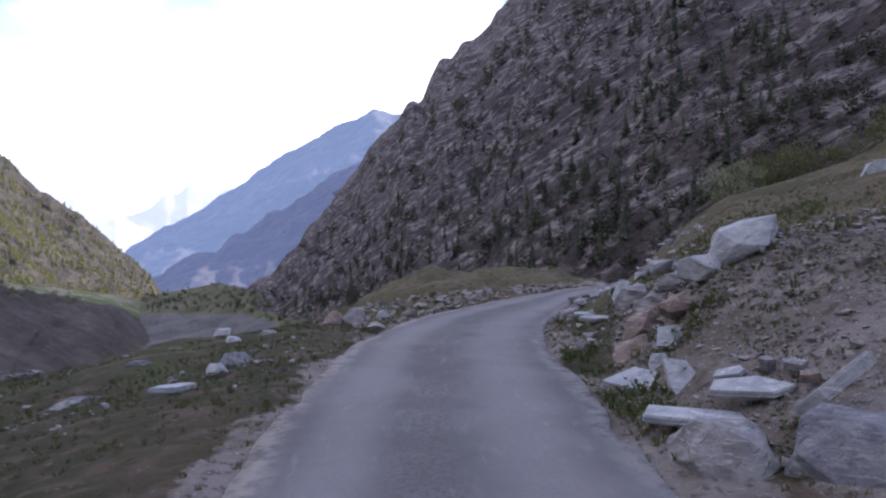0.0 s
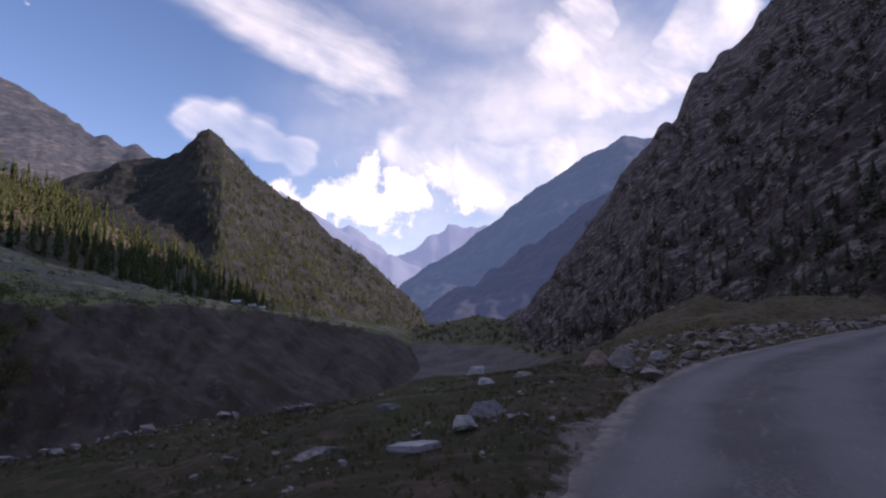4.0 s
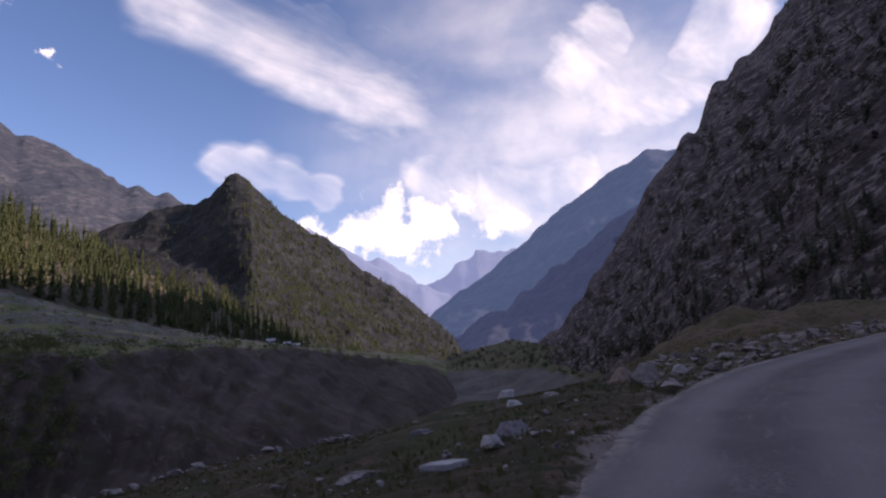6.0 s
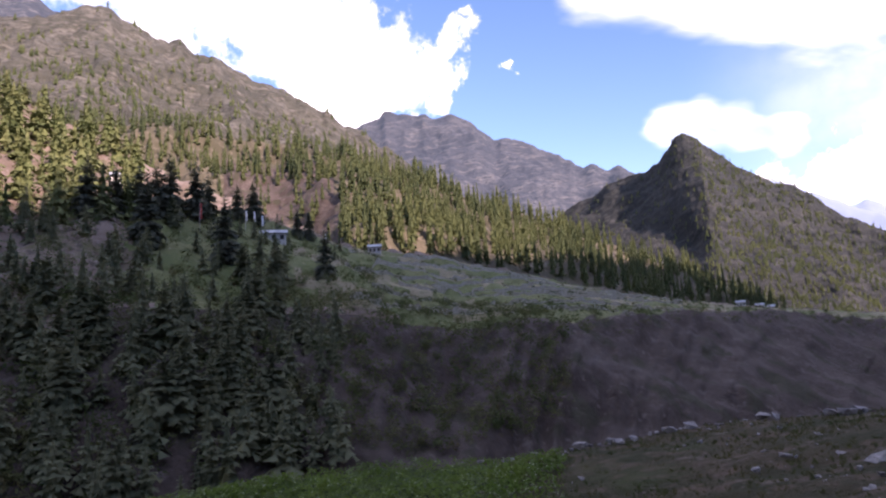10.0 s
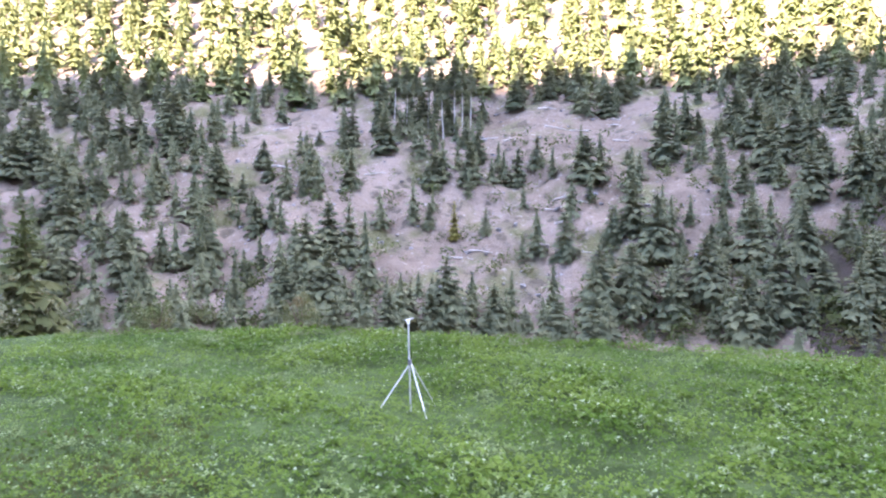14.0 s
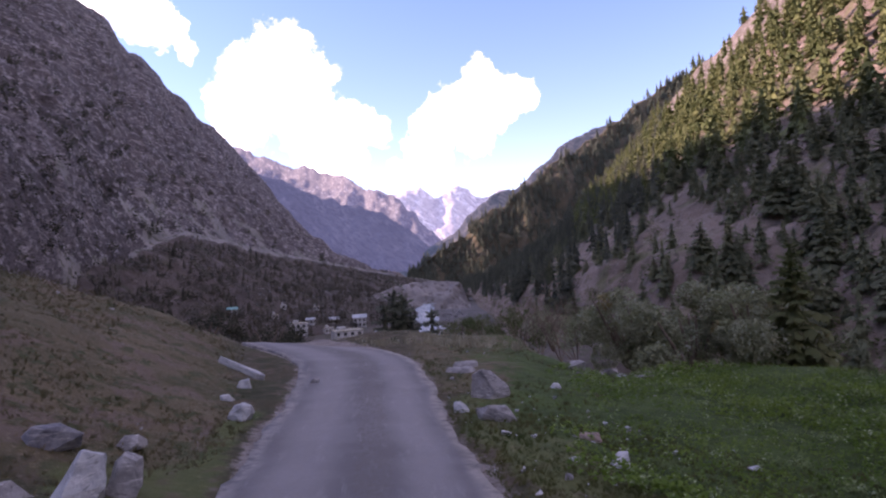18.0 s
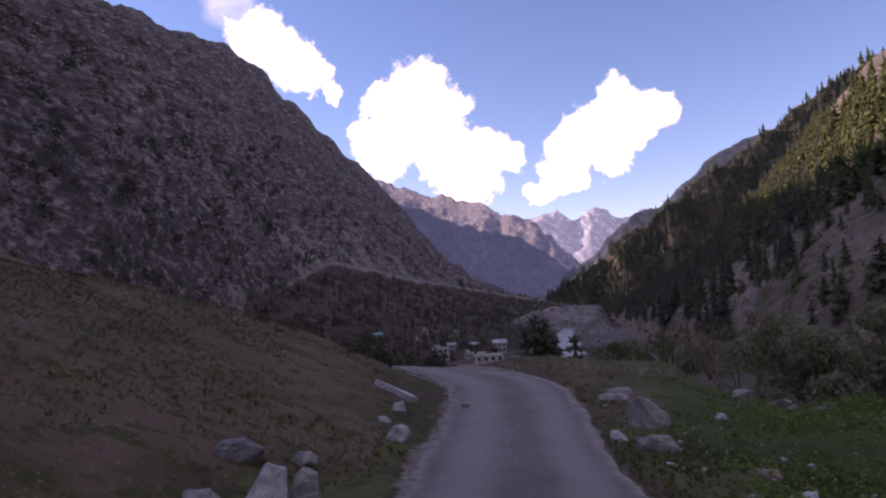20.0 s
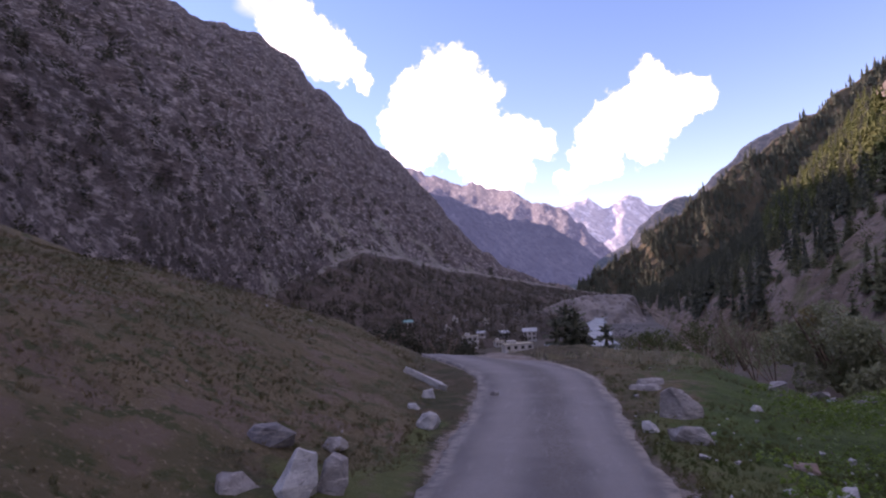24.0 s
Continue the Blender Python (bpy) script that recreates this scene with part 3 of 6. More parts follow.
# ---- road ----
def build_road():
    d = np.gradient(road_line[:, :2], axis=0)
    d /= np.linalg.norm(d, axis=1)[:, None]
    side = np.stack([d[:, 1], -d[:, 0]], 1)
    n_, cols = len(road_line), 13
    s = np.linspace(-1, 1, cols)
    jag = np.stack([fbm(np.stack([road_line[:, 1] * 2.1, road_line[:, 0] * 2.1, np.full(n_, k * 9.0)], -1), 4, 40) for k in (0, 1)], 1) * 0.055
    half = road_line[:, 2:3] / 2 * np.ones((1, cols))
    half[:, 0] += jag[:, 0]
    half[:, -1] += jag[:, 1]
    x = road_line[:, 0:1] + side[:, 0:1] * half * s
    y = road_line[:, 1:2] + side[:, 1:2] * half * s
    z = ground_height(x, y) + 0.03 * (1 - s ** 2) + 0.012 + fbm(np.stack([x, y, x * 0], -1) * 1.1, 3, 8) * 0.008
    top = np.stack([x, y, z], -1)
    skirt_a, skirt_b = top[:, :1].copy(), top[:, -1:].copy()
    skirt_a[..., 2] -= 0.10
    skirt_b[..., 2] -= 0.10
    v = np.concatenate([skirt_a, top, skirt_b], 1)
    ob = link_mesh("road", v.reshape(-1, 3), grid_faces(n_, cols + 2), asphalt, label="narrow worn grey asphalt road with dusty wheel tracks", category="road", kind="structure")
    across = np.concatenate([[0], (s + 1) / 2, [1]])[None] * np.ones((n_, 1))
    run = np.arange(n_)[:, None] * 0.4 * np.ones((1, cols + 2))
    uv = np.stack([across, run], -1).reshape(-1, 2)
    layer = ob.data.uv_layers.new(name="UVMap")
    idx = np.zeros(len(ob.data.loops), int)
    ob.data.loops.foreach_get("vertex_index", idx)
    layer.data.foreach_set("uv", uv[idx].ravel())
    return ob


build_road()


# ---- mountains ----
class Sheet:
    """A mountain side between breaklines (bearing, distance, elevation seen from the road), foot first, crest last."""

    def __init__(self, name, lines, az, cols, rows, amp, size, mat, seed=0, label="", category="mountain", back=0.5, crest_amp=0.25, jag=0.0, kind="structure", carve=None):
        a = np.linspace(az[0], az[1], cols)
        rs, zs = [], []
        for line in lines:
            r = along(a, line, 1)
            rs.append(r)
            zs.append(EYE + r * np.tan(np.radians(along(a, line, 2))))
        if jag:
            zs[-1] = zs[-1] + jag * fbm(np.stack([a * 0.9, a * 0, a * 0 + seed], -1), 5, seed)
        rs.append(rs[-1] * (1 + back))
        zs.append(np.minimum(zs[0], -26.0))
        rs.insert(0, rs[0] * 0.96)
        zs.insert(0, zs[0] - np.maximum(6.0, rs[0] * 0.05))
        rows = [2] + list(rows)
        R, Z, T = [], [], []
        counts = list(rows) + [8]
        for k, c in enumerate(counts):
            f = np.arange(c) / c
            for t in f:
                R.append(rs[k] + (rs[k + 1] - rs[k]) * t)
                Z.append(zs[k] + (zs[k + 1] - zs[k]) * t)
                T.append(max(k + t - 1, 0) / (len(rows) - 1))
        R.append(rs[-1]); Z.append(zs[-1]); T.append(2.0)
        R, Z, T = np.array(R), np.array(Z), np.array(T)[:, None] * np.ones((1, cols))
        rad = np.radians(a)[None]
        P = np.stack([-np.sin(rad) * R, np.cos(rad) * R, Z], -1)
        w = np.clip(T / 0.12, 0, 1) * np.where(T > 1, 0.1, np.clip((1 - T) / 0.12, crest_amp, 1))
        nz = fbm(P / size, 6, seed + 50, True) * amp * w
        nz2 = fbm(P / size * 3.1, 5, seed + 90, True, 0.6) * amp * 0.30 * w
        P[..., 2] += nz * 0.6 + nz2
        out = P[..., :2] / np.linalg.norm(P[..., :2], axis=-1, keepdims=True)
        P[..., :2] -= out * (nz * 0.8)[..., None]
        if carve is not None:
            push, lift = carve(P, T, a[None] * np.ones_like(T))
            P[..., :2] += out * push[..., None]
            P[..., 2] += lift
        self.P, self.T, self.A = P, T, a[None] * np.ones_like(T)
        self.first, self.front = rows[0], sum(rows)
        self.ob = link_mesh(name, P.reshape(-1, 3), grid_faces(*R.shape), mat, label=label, category=category, kind=kind)

    def spots(self, count, seed, density=None, near=1.0):
        """Random places on the front; density(az, t) thins them, near > 0 packs them towards the road."""
        rng = np.random.default_rng(seed)
        P, A, T = self.P[self.first:self.front + 1], self.A[self.first:self.front], self.T[self.first:self.front]
        u, v = P[1:, :-1] - P[:-1, :-1], P[:-1, 1:] - P[:-1, :-1]
        weight = np.linalg.norm(np.cross(u, v), axis=-1) / np.linalg.norm(P[:-1, :-1], axis=-1) ** near
        if density is not None:
            weight = weight * density(A[:, :-1], T[:, :-1])
        weight = weight.ravel()
        pick = rng.choice(len(weight), count, p=weight / weight.sum())
        i, j = np.unravel_index(pick, u.shape[:2])
        a, b = rng.random((2, count, 1))
        return P[i, j] + u[i, j] * a + v[i, j] * b


TERRACES, STEP0, STEP1 = 9, 0.350, 0.655


def hill_carve(p, t, a):
    """Gullies down the ravine bank, and level fields with steep risers above it."""
    gully = fbm(np.stack([a * 0.42 + t * 9.0, t * 2.5, a * 0], -1), 4, 31, True)
    window = np.clip((a - 22) / 8, 0, 1) * np.clip((92 - a) / 14, 0, 1) * np.clip(t / 0.08, 0, 1) * np.clip((0.335 - t) / 0.05, 0, 1)
    push = -gully * window * 3.0 * np.clip(np.linalg.norm(p[..., :2], axis=-1) / 110, 0.6, 2.2)
    i0, i1 = [int(np.argmin(np.abs(t[:, 0] - v))) for v in (STEP0, STEP1)]
    rise = (p[i1, :, 2] - p[i0, :, 2]) / TERRACES
    q = (t - STEP0) / (STEP1 - STEP0) * TERRACES + 0.35 * np.sin(a * 0.31) * np.clip((t - STEP0) * 20, 0, 1) * np.clip((STEP1 - t) * 20, 0, 1)
    field = np.clip((a - 40) / 5, 0, 1) * np.clip((82 - a) / 6, 0, 1) * (t > STEP0) * (t < STEP1)
    return push, field * (0.5 - q % 1.0) * 0.45 * rise[None]


hill = Sheet("forest_hillside", [
    [(20, 560, -2.8), (24, 420, -3.9), (26, 300, -5.4), (29, 200, -8), (33, 140, -11.5), (37, 115, -14), (42, 100, -15.5), (56, 75, -20), (66, 62, -24), (75, 56, -26), (100, 50, -29), (140, 50, -29), (165, 55, -26.5), (180, 75, -20), (188, 105, -14.5), (192, 150, -10.4), (195, 250, -6.4), (197, 420, -3.8), (199.8, 900, -1.8)],
    [(20, 600, -2.6), (25, 540, -2.9), (28, 450, -.9), (36, 300, .6), (42, 220, 1.5), (51, 160, 1.7), (56, 140, 1.5), (66, 120, .7), (75, 110, 3.2), (90, 100, 4), (110, 95, 2), (140, 95, 0), (165, 100, 0), (180, 130, 0), (185, 155, -.4), (188, 175, -1), (192, 250, -1.5), (195, 400, -1.5), (197, 600, -1.8), (199.8, 950, -1.9)],
    [(20, 650, -2.4), (28, 600, -.1), (36, 520, .9), (42, 480, 1.7), (51, 420, 3.7), (61, 360, 6.5), (68.5, 300, 8.6), (75, 260, 9.3), (84, 200, 12.5), (90, 180, 13.5), (100, 170, 14), (120, 160, 14), (140, 160, 14), (160, 170, 12.5), (172, 200, 11), (177, 235, 9.4), (180, 260, 7.8), (185, 350, 4.6), (190, 450, 1.4), (195, 620, -.8), (197, 780, -1.3), (199.8, 1000, -1.75)],
    [(20, 700, -2.4), (28, 650, -.3), (36, 560, .9), (42, 500, 1.7), (51, 440, 3.7), (61, 380, 6.5), (68.5, 320, 8.6), (75, 275, 9.5), (84, 215, 13.3), (90, 250, 16), (97.6, 280, 19), (108.5, 330, 23), (118.6, 350, 25), (124, 360, 26.3), (140, 380, 29), (155, 400, 28.5), (165, 430, 25), (172, 460, 19.5), (177, 500, 15.6), (180, 535, 12.8), (182.5, 570, 9.8), (185, 605, 7.4), (187, 640, 5.4), (190, 700, 2.8), (193, 800, .9), (195, 880, -.2), (197.5, 980, -1.0), (199.8, 1050, -1.6)],
], (20, 199.8), 520, (50, 50, 50), 2.2, 30, slope_soil, 1, "steep hillside of bare reddish soil with spruce forest", category="hillside", jag=2, carve=hill_carve)
far_wood = Sheet("wooded_ridge", [
    [(173, 1240, 4), (180, 1200, 2), (186, 1150, 0), (190, 1100, -1), (195, 1060, -1.6), (199.6, 1040, -1.9), (203.6, 1020, -1.9)],
    [(173, 1400, 16.5), (176, 1380, 16.2), (178, 1350, 15.4), (181, 1310, 14), (186, 1250, 11), (190, 1190, 8.8), (193, 1150, 6.6), (195.3, 1130, 5.1), (198, 1100, 3.1), (200, 1080, 1.8), (202, 1070, .6), (203.6, 1060, -.6)]],
    (173, 203.6), 180, (70,), 12, 90, forest_floor, 19, "shaded wooded ridge above the sunlit slope", category="hillside", jag=6, back=0.4)
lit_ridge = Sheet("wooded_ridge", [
    [(38, 560, .6), (42, 490, 1.4), (51, 430, 3.4), (61, 370, 6.2), (68, 310, 8.2), (75, 290, 8.8), (80, 400, 8), (90, 500, 10), (112, 500, 10)],
    [(38, 650, 1.0), (40.6, 620, 1.8), (45.8, 620, 5.4), (55, 620, 9.6), (65, 620, 14), (75, 640, 18), (80, 660, 18.8), (91, 700, 20), (112, 750, 19)]],
    (38, 112), 220, (70,), 10, 90, forest_floor, 3, "sunlit ridge covered with conifer forest", category="hillside", jag=4)
brown = Sheet("dry_mountain", [
    [(68, 900, 10), (75, 800, 12), (112, 750, 12)],
    [(68, 1550, 16), (74.5, 1500, 20.2), (81, 1450, 23.4), (85, 1400, 24.8), (89.4, 1400, 26.4), (96.3, 1350, 28.5), (100.7, 1350, 27.3), (103.4, 1400, 26.3), (105.8, 1400, 24), (112, 1400, 20)]],
    (68, 112), 220, (90,), 22, 160, brown_face, 5, "brown dry mountain dotted with scattered trees", jag=9)
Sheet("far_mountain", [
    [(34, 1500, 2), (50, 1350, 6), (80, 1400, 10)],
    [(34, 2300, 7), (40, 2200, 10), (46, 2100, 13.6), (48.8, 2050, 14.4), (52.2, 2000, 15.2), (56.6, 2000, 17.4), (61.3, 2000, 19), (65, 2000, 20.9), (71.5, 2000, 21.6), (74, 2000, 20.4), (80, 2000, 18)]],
    (34, 80), 220, (70,), 30, 260, hazy_far_face, 7, "bare grey mountain ridge behind the valley side", jag=14)
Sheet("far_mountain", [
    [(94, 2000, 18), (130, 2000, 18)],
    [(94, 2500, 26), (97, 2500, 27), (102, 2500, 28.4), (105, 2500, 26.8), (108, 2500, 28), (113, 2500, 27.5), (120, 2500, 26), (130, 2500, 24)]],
    (94, 130), 120, (30,), 20, 260, hazy_far_face, 8, "dark rocky ridge behind the brown mountain", jag=14)
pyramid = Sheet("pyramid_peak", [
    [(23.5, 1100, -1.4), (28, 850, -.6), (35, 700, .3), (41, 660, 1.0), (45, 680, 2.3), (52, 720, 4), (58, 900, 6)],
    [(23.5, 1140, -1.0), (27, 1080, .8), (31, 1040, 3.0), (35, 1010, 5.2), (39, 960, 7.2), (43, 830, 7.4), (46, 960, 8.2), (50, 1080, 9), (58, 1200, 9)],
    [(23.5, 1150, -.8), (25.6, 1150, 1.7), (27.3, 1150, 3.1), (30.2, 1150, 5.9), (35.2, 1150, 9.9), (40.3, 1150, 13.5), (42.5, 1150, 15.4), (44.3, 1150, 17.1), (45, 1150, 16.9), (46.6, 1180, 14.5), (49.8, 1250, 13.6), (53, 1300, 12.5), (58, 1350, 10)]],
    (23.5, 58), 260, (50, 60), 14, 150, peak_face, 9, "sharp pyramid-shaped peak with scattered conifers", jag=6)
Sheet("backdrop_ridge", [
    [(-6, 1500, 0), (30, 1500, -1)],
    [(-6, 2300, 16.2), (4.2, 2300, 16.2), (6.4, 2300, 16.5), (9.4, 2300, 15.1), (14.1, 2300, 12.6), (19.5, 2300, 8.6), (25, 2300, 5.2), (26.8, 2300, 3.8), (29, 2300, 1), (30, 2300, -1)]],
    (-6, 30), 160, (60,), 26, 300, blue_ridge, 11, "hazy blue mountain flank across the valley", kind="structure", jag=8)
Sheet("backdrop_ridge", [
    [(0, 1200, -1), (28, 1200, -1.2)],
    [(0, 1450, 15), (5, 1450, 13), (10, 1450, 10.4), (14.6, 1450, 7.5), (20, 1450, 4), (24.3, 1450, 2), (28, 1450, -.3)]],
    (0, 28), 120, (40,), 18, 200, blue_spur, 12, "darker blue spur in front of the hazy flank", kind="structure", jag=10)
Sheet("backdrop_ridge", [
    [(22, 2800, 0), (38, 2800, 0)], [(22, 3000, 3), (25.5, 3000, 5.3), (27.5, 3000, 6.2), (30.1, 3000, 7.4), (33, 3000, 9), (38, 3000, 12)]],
    (22, 38), 80, (24,), 20, 300, hazy_pale_ridge, 13, "pale blue hazy distant ridge", kind="structure", jag=12)
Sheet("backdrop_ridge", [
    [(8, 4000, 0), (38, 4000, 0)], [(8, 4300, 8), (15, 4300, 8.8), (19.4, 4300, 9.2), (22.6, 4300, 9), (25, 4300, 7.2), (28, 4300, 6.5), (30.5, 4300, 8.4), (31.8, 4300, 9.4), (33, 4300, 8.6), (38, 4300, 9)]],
    (8, 38), 120, (24,), 30, 400, hazy_pale_ridge, 14, "pale snowy summits in haze", kind="structure", jag=30)
cliff = Sheet("rock_mountain", [
    [(22, 600, -2.6), (16.6, 420, -1.3), (13, 330, -2.2), (3.5, 170, -.5), (-8.4, 110, .4), (-13.6, 95, .9), (-21, 80, 2.5), (-26, 75, 4), (-36, 70, 7), (-50, 65, 11), (-70, 60, 12), (-102, 60, 8)],
    [(22, 640, -2.2), (16.9, 620, .7), (14.5, 600, 2.9), (11.6, 580, 6.5), (9.6, 570, 9.1), (7, 560, 12.7), (4.9, 560, 15.2), (2.8, 560, 17.2), (1.7, 560, 17.6), (.3, 560, 20.4), (-4.3, 560, 23.6), (-6.4, 560, 25.4), (-10, 560, 28), (-20, 560, 33), (-40, 560, 36), (-60, 560, 37), (-70, 560, 34.5), (-80, 560, 32.3), (-95, 545, 29.5), (-102, 540, 28)]],
    (22, -102), 560, (200,), 3.0, 30, rock_face, 21, "steep dark rocky mountainside with pale scree and scrub", jag=4, crest_amp=0.12)
cliff_s = Sheet("rock_mountain", [
    [(-94, 62, 8), (-109, 95, 4), (-118.6, 140, 2), (-127.5, 240, 1.5), (-137.6, 430, 3.8), (-145.3, 600, 1.7), (-155.5, 900, -.8), (-162, 1000, -1.8)],
    [(-94, 540, 29.5), (-108, 600, 27), (-120.8, 770, 24.9), (-124.5, 820, 23.7), (-128.3, 860, 23.3), (-132.2, 920, 20.5), (-132.9, 930, 19.3), (-135.7, 960, 17.4), (-136.4, 970, 15.9), (-138, 1000, 14.9), (-142, 1060, 10.9), (-145.6, 1120, 6.6), (-148, 1170, 3.8), (-150.2, 1200, 1.8), (-156, 1250, -.6), (-162, 1300, -1.7)]],
    (-94, -162), 440, (180,), 6, 60, rock_face, 23, "dark purple-grey rock mountain above the village", jag=6)
terrace = Sheet("wooded_terrace", [
    [(-112, 110, -13), (-127, 170, -9), (-138, 230, -6.8), (-147, 290, -5.4), (-154, 330, -4.8), (-158, 420, -3.9), (-163, 500, -3.3)],
    [(-112, 150, .5), (-127, 250, 1.0), (-137.6, 430, 4.3), (-145.3, 600, 2.1), (-155.5, 900, -.3), (-160, 980, -1.2), (-163, 1000, -1.8)]],
    (-112, -163), 200, (50,), 3, 50, scree_and_shade, 25, "wooded alluvial terrace above the village", category="hillside", back=0.2)
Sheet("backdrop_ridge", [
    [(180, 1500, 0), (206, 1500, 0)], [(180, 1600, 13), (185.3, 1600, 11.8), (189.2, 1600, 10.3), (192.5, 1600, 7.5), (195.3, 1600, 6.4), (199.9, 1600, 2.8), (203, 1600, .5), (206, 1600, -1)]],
    (180, 206), 120, (40,), 14, 160, hazy_far_face, 15, "hazy dark blue wooded ridge closing the valley", kind="structure", jag=12)
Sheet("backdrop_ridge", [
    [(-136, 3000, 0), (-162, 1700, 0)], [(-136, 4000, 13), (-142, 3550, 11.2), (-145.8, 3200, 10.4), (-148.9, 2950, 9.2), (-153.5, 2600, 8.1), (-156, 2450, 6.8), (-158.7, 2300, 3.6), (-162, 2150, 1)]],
    (-136, -162), 160, (60,), 34, 220, hazy_tan_ridge, 16, "hazy sunlit tan ridge, lower flank hidden by an added spur", kind="structure", jag=22)
# Added sheet; its crest follows the shade edge on the tan ridge behind.
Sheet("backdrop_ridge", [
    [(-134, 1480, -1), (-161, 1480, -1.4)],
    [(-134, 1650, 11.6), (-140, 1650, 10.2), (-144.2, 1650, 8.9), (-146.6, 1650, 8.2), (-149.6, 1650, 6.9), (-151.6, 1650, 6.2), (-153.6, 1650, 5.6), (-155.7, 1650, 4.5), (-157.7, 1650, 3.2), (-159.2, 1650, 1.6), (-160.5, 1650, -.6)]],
    (-134, -160.5), 160, (50,), 12, 120, flank_shade_spur, 18, "added blue spur standing in for shade on the sunlit ridge's flank", kind="structure", jag=7)
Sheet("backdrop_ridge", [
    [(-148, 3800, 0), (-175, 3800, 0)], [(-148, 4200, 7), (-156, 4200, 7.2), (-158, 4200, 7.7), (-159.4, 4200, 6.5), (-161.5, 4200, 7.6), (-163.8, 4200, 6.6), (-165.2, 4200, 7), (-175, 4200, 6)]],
    (-148, -175), 160, (40,), 50, 300, hazy_snow_peak, 17, "snowy summits at the head of the valley", kind="structure", jag=20)
bench_n = Sheet("valley_bench", [
    [(11, 190, -8), (18, 330, -4.8), (26, 430, -3.8)],
    [(11, 250, -3.6), (18, 430, -1.9), (26, 530, -1.7)],
    [(11, 330, -1.6), (17, 500, .2), (20, 560, .9), (26, 640, -.4)]],
    (11, 26), 160, (20, 30), 2, 30, bench_turf, 27, "dull olive valley bench with terraced fields and gravel riverbank", category="hillside", back=0.1)
bluff = Sheet("scree_bluff", [
    [(-149, 400, -4.2), (-158, 430, -4.0), (-162.2, 430, -3.8)],
    [(-149, 420, -3.9), (-152, 440, -2.6), (-155, 450, -1.4), (-157, 470, -.95), (-160.8, 480, -1.05), (-161.4, 480, -1.3), (-162.2, 470, -3.4)]],
    (-149, -162.2), 90, (30,), 4, 18, pale_scree, 28, "bare eroded pale scree bluff above the river", category="bluff", back=0.1)


def paint_zone(sheet, mat, test):
    """Gives the faces of a mountain side that pass the test another surface."""
    sheet.ob.data.materials.append(mat)
    t, a, p = sheet.T[:-1, :-1], sheet.A[:-1, :-1], sheet.P[:-1, :-1]
    wob = fbm(p / 25.0, 4, 61)
    mask = test(a, t, wob).ravel()
    index = np.zeros(mask.size, np.int32)
    sheet.ob.data.polygons.foreach_get("material_index", index)
    index[mask] = len(sheet.ob.data.materials) - 1
    sheet.ob.data.polygons.foreach_set("material_index", index)


paint_zone(hill, scree_and_shade, lambda a, t, w: (a < 100 + w * 10) & (t < 0.345))
paint_zone(hill, terrace_turf, lambda a, t, w: (a < 92 + w * 6) & (t > 0.345 + w * 0.01) & (t < 0.66))
stubble = material("stubble field", tones((0.05, (0.21, 0.185, 0.115), (0.28, 0.24, 0.16)), (0.6, (0.14, 0.15, 0.07), 0.52, 0.66)), 0.95, bumps(0.8, 0.8, 0.5))
bare_crest = material("bare rocky crest", cliff_paint((0.15, 0.125, 0.105), (0.23, 0.195, 0.165), (0.36, 0.32, 0.28), 26, (0, 25, 0)), 0.95, ledges((0, 25, 0), 0.15, 1.0, 2.0))


def strip(a, t):
    return np.floor((t - STEP0) / (STEP1 - STEP0) * TERRACES + 0.35 * np.sin(a * 0.31) * np.clip((t - STEP0) * 20, 0, 1) * np.clip((STEP1 - t) * 20, 0, 1))


paint_zone(hill, stubble, lambda a, t, w: (a < 80) & (t > STEP0) & (t < STEP1) & ((strip(a, t) * 7 + np.floor(a / 6 + strip(a, t) * .37) * 3) % 5 < 2))
paint_zone(hill, bare_crest, lambda a, t, w: (t > 0.86 + w * 0.05) & (t <= 1.0) & (a > 168) & (a < 179 + w * 4))
# Dark scree painted into the hollow in place of its shadow.
paint_zone(lit_ridge, scree_and_shade, lambda a, t, w: (a > 75.2 + w * 1.2 + t * 3) & (a < 86) & (t < 0.75 + w * 0.1))
# Forest floor, also laid as a dark stand-in for shade on the far crest.
paint_zone(hill, forest_floor, lambda a, t, w: ((t > 0.60 + w * 0.04) & (t < 0.88) & (a > 174 + w * 5)) | ((a > 181 + w * 4) & (t > 0.5)))
paint_zone(terrace, dull_scree, lambda a, t, w: (t > 0.92 + w * 0.04) & (a < -130))
paint_zone(cliff_s, dull_scree, lambda a, t, w: (t < 0.16) & (w > 0.12 + t * 2.2) & (a < -128))
paint_zone(bench_n, gravel, lambda a, t, w: t < 0.5)

# ---- woods ----
def spire(rng, layers=8, spikes=7):
    """Verts and faces of a plain small conifer, one metre high."""
    v, f = [], []
    for i in range(layers):
        t = i / layers
        z = 0.05 + 0.87 * t
        rad = (0.19 * (1 - t) ** 0.8 + 0.012) * rng.uniform(0.8, 1.25)
        base = len(v)
        v.append((0, 0, z + 1.5 / layers * (1.15 - 0.5 * t)))
        for k in range(spikes * 2):
            a = math.pi * k / spikes + i * 0.7
            q = rad * (rng.uniform(0.7, 1.45) if k % 2 == 0 else rng.uniform(0.35, 0.6))
            v.append((math.cos(a) * q, math.sin(a) * q, z - (0.03 if k % 2 == 0 else -0.03) + rng.uniform(-.015, .015)))
        m = spikes * 2
        f += [(base, base + 1 + k, base + 1 + (k + 1) % m) for k in range(m)]
    return np.array(v), np.array(f)


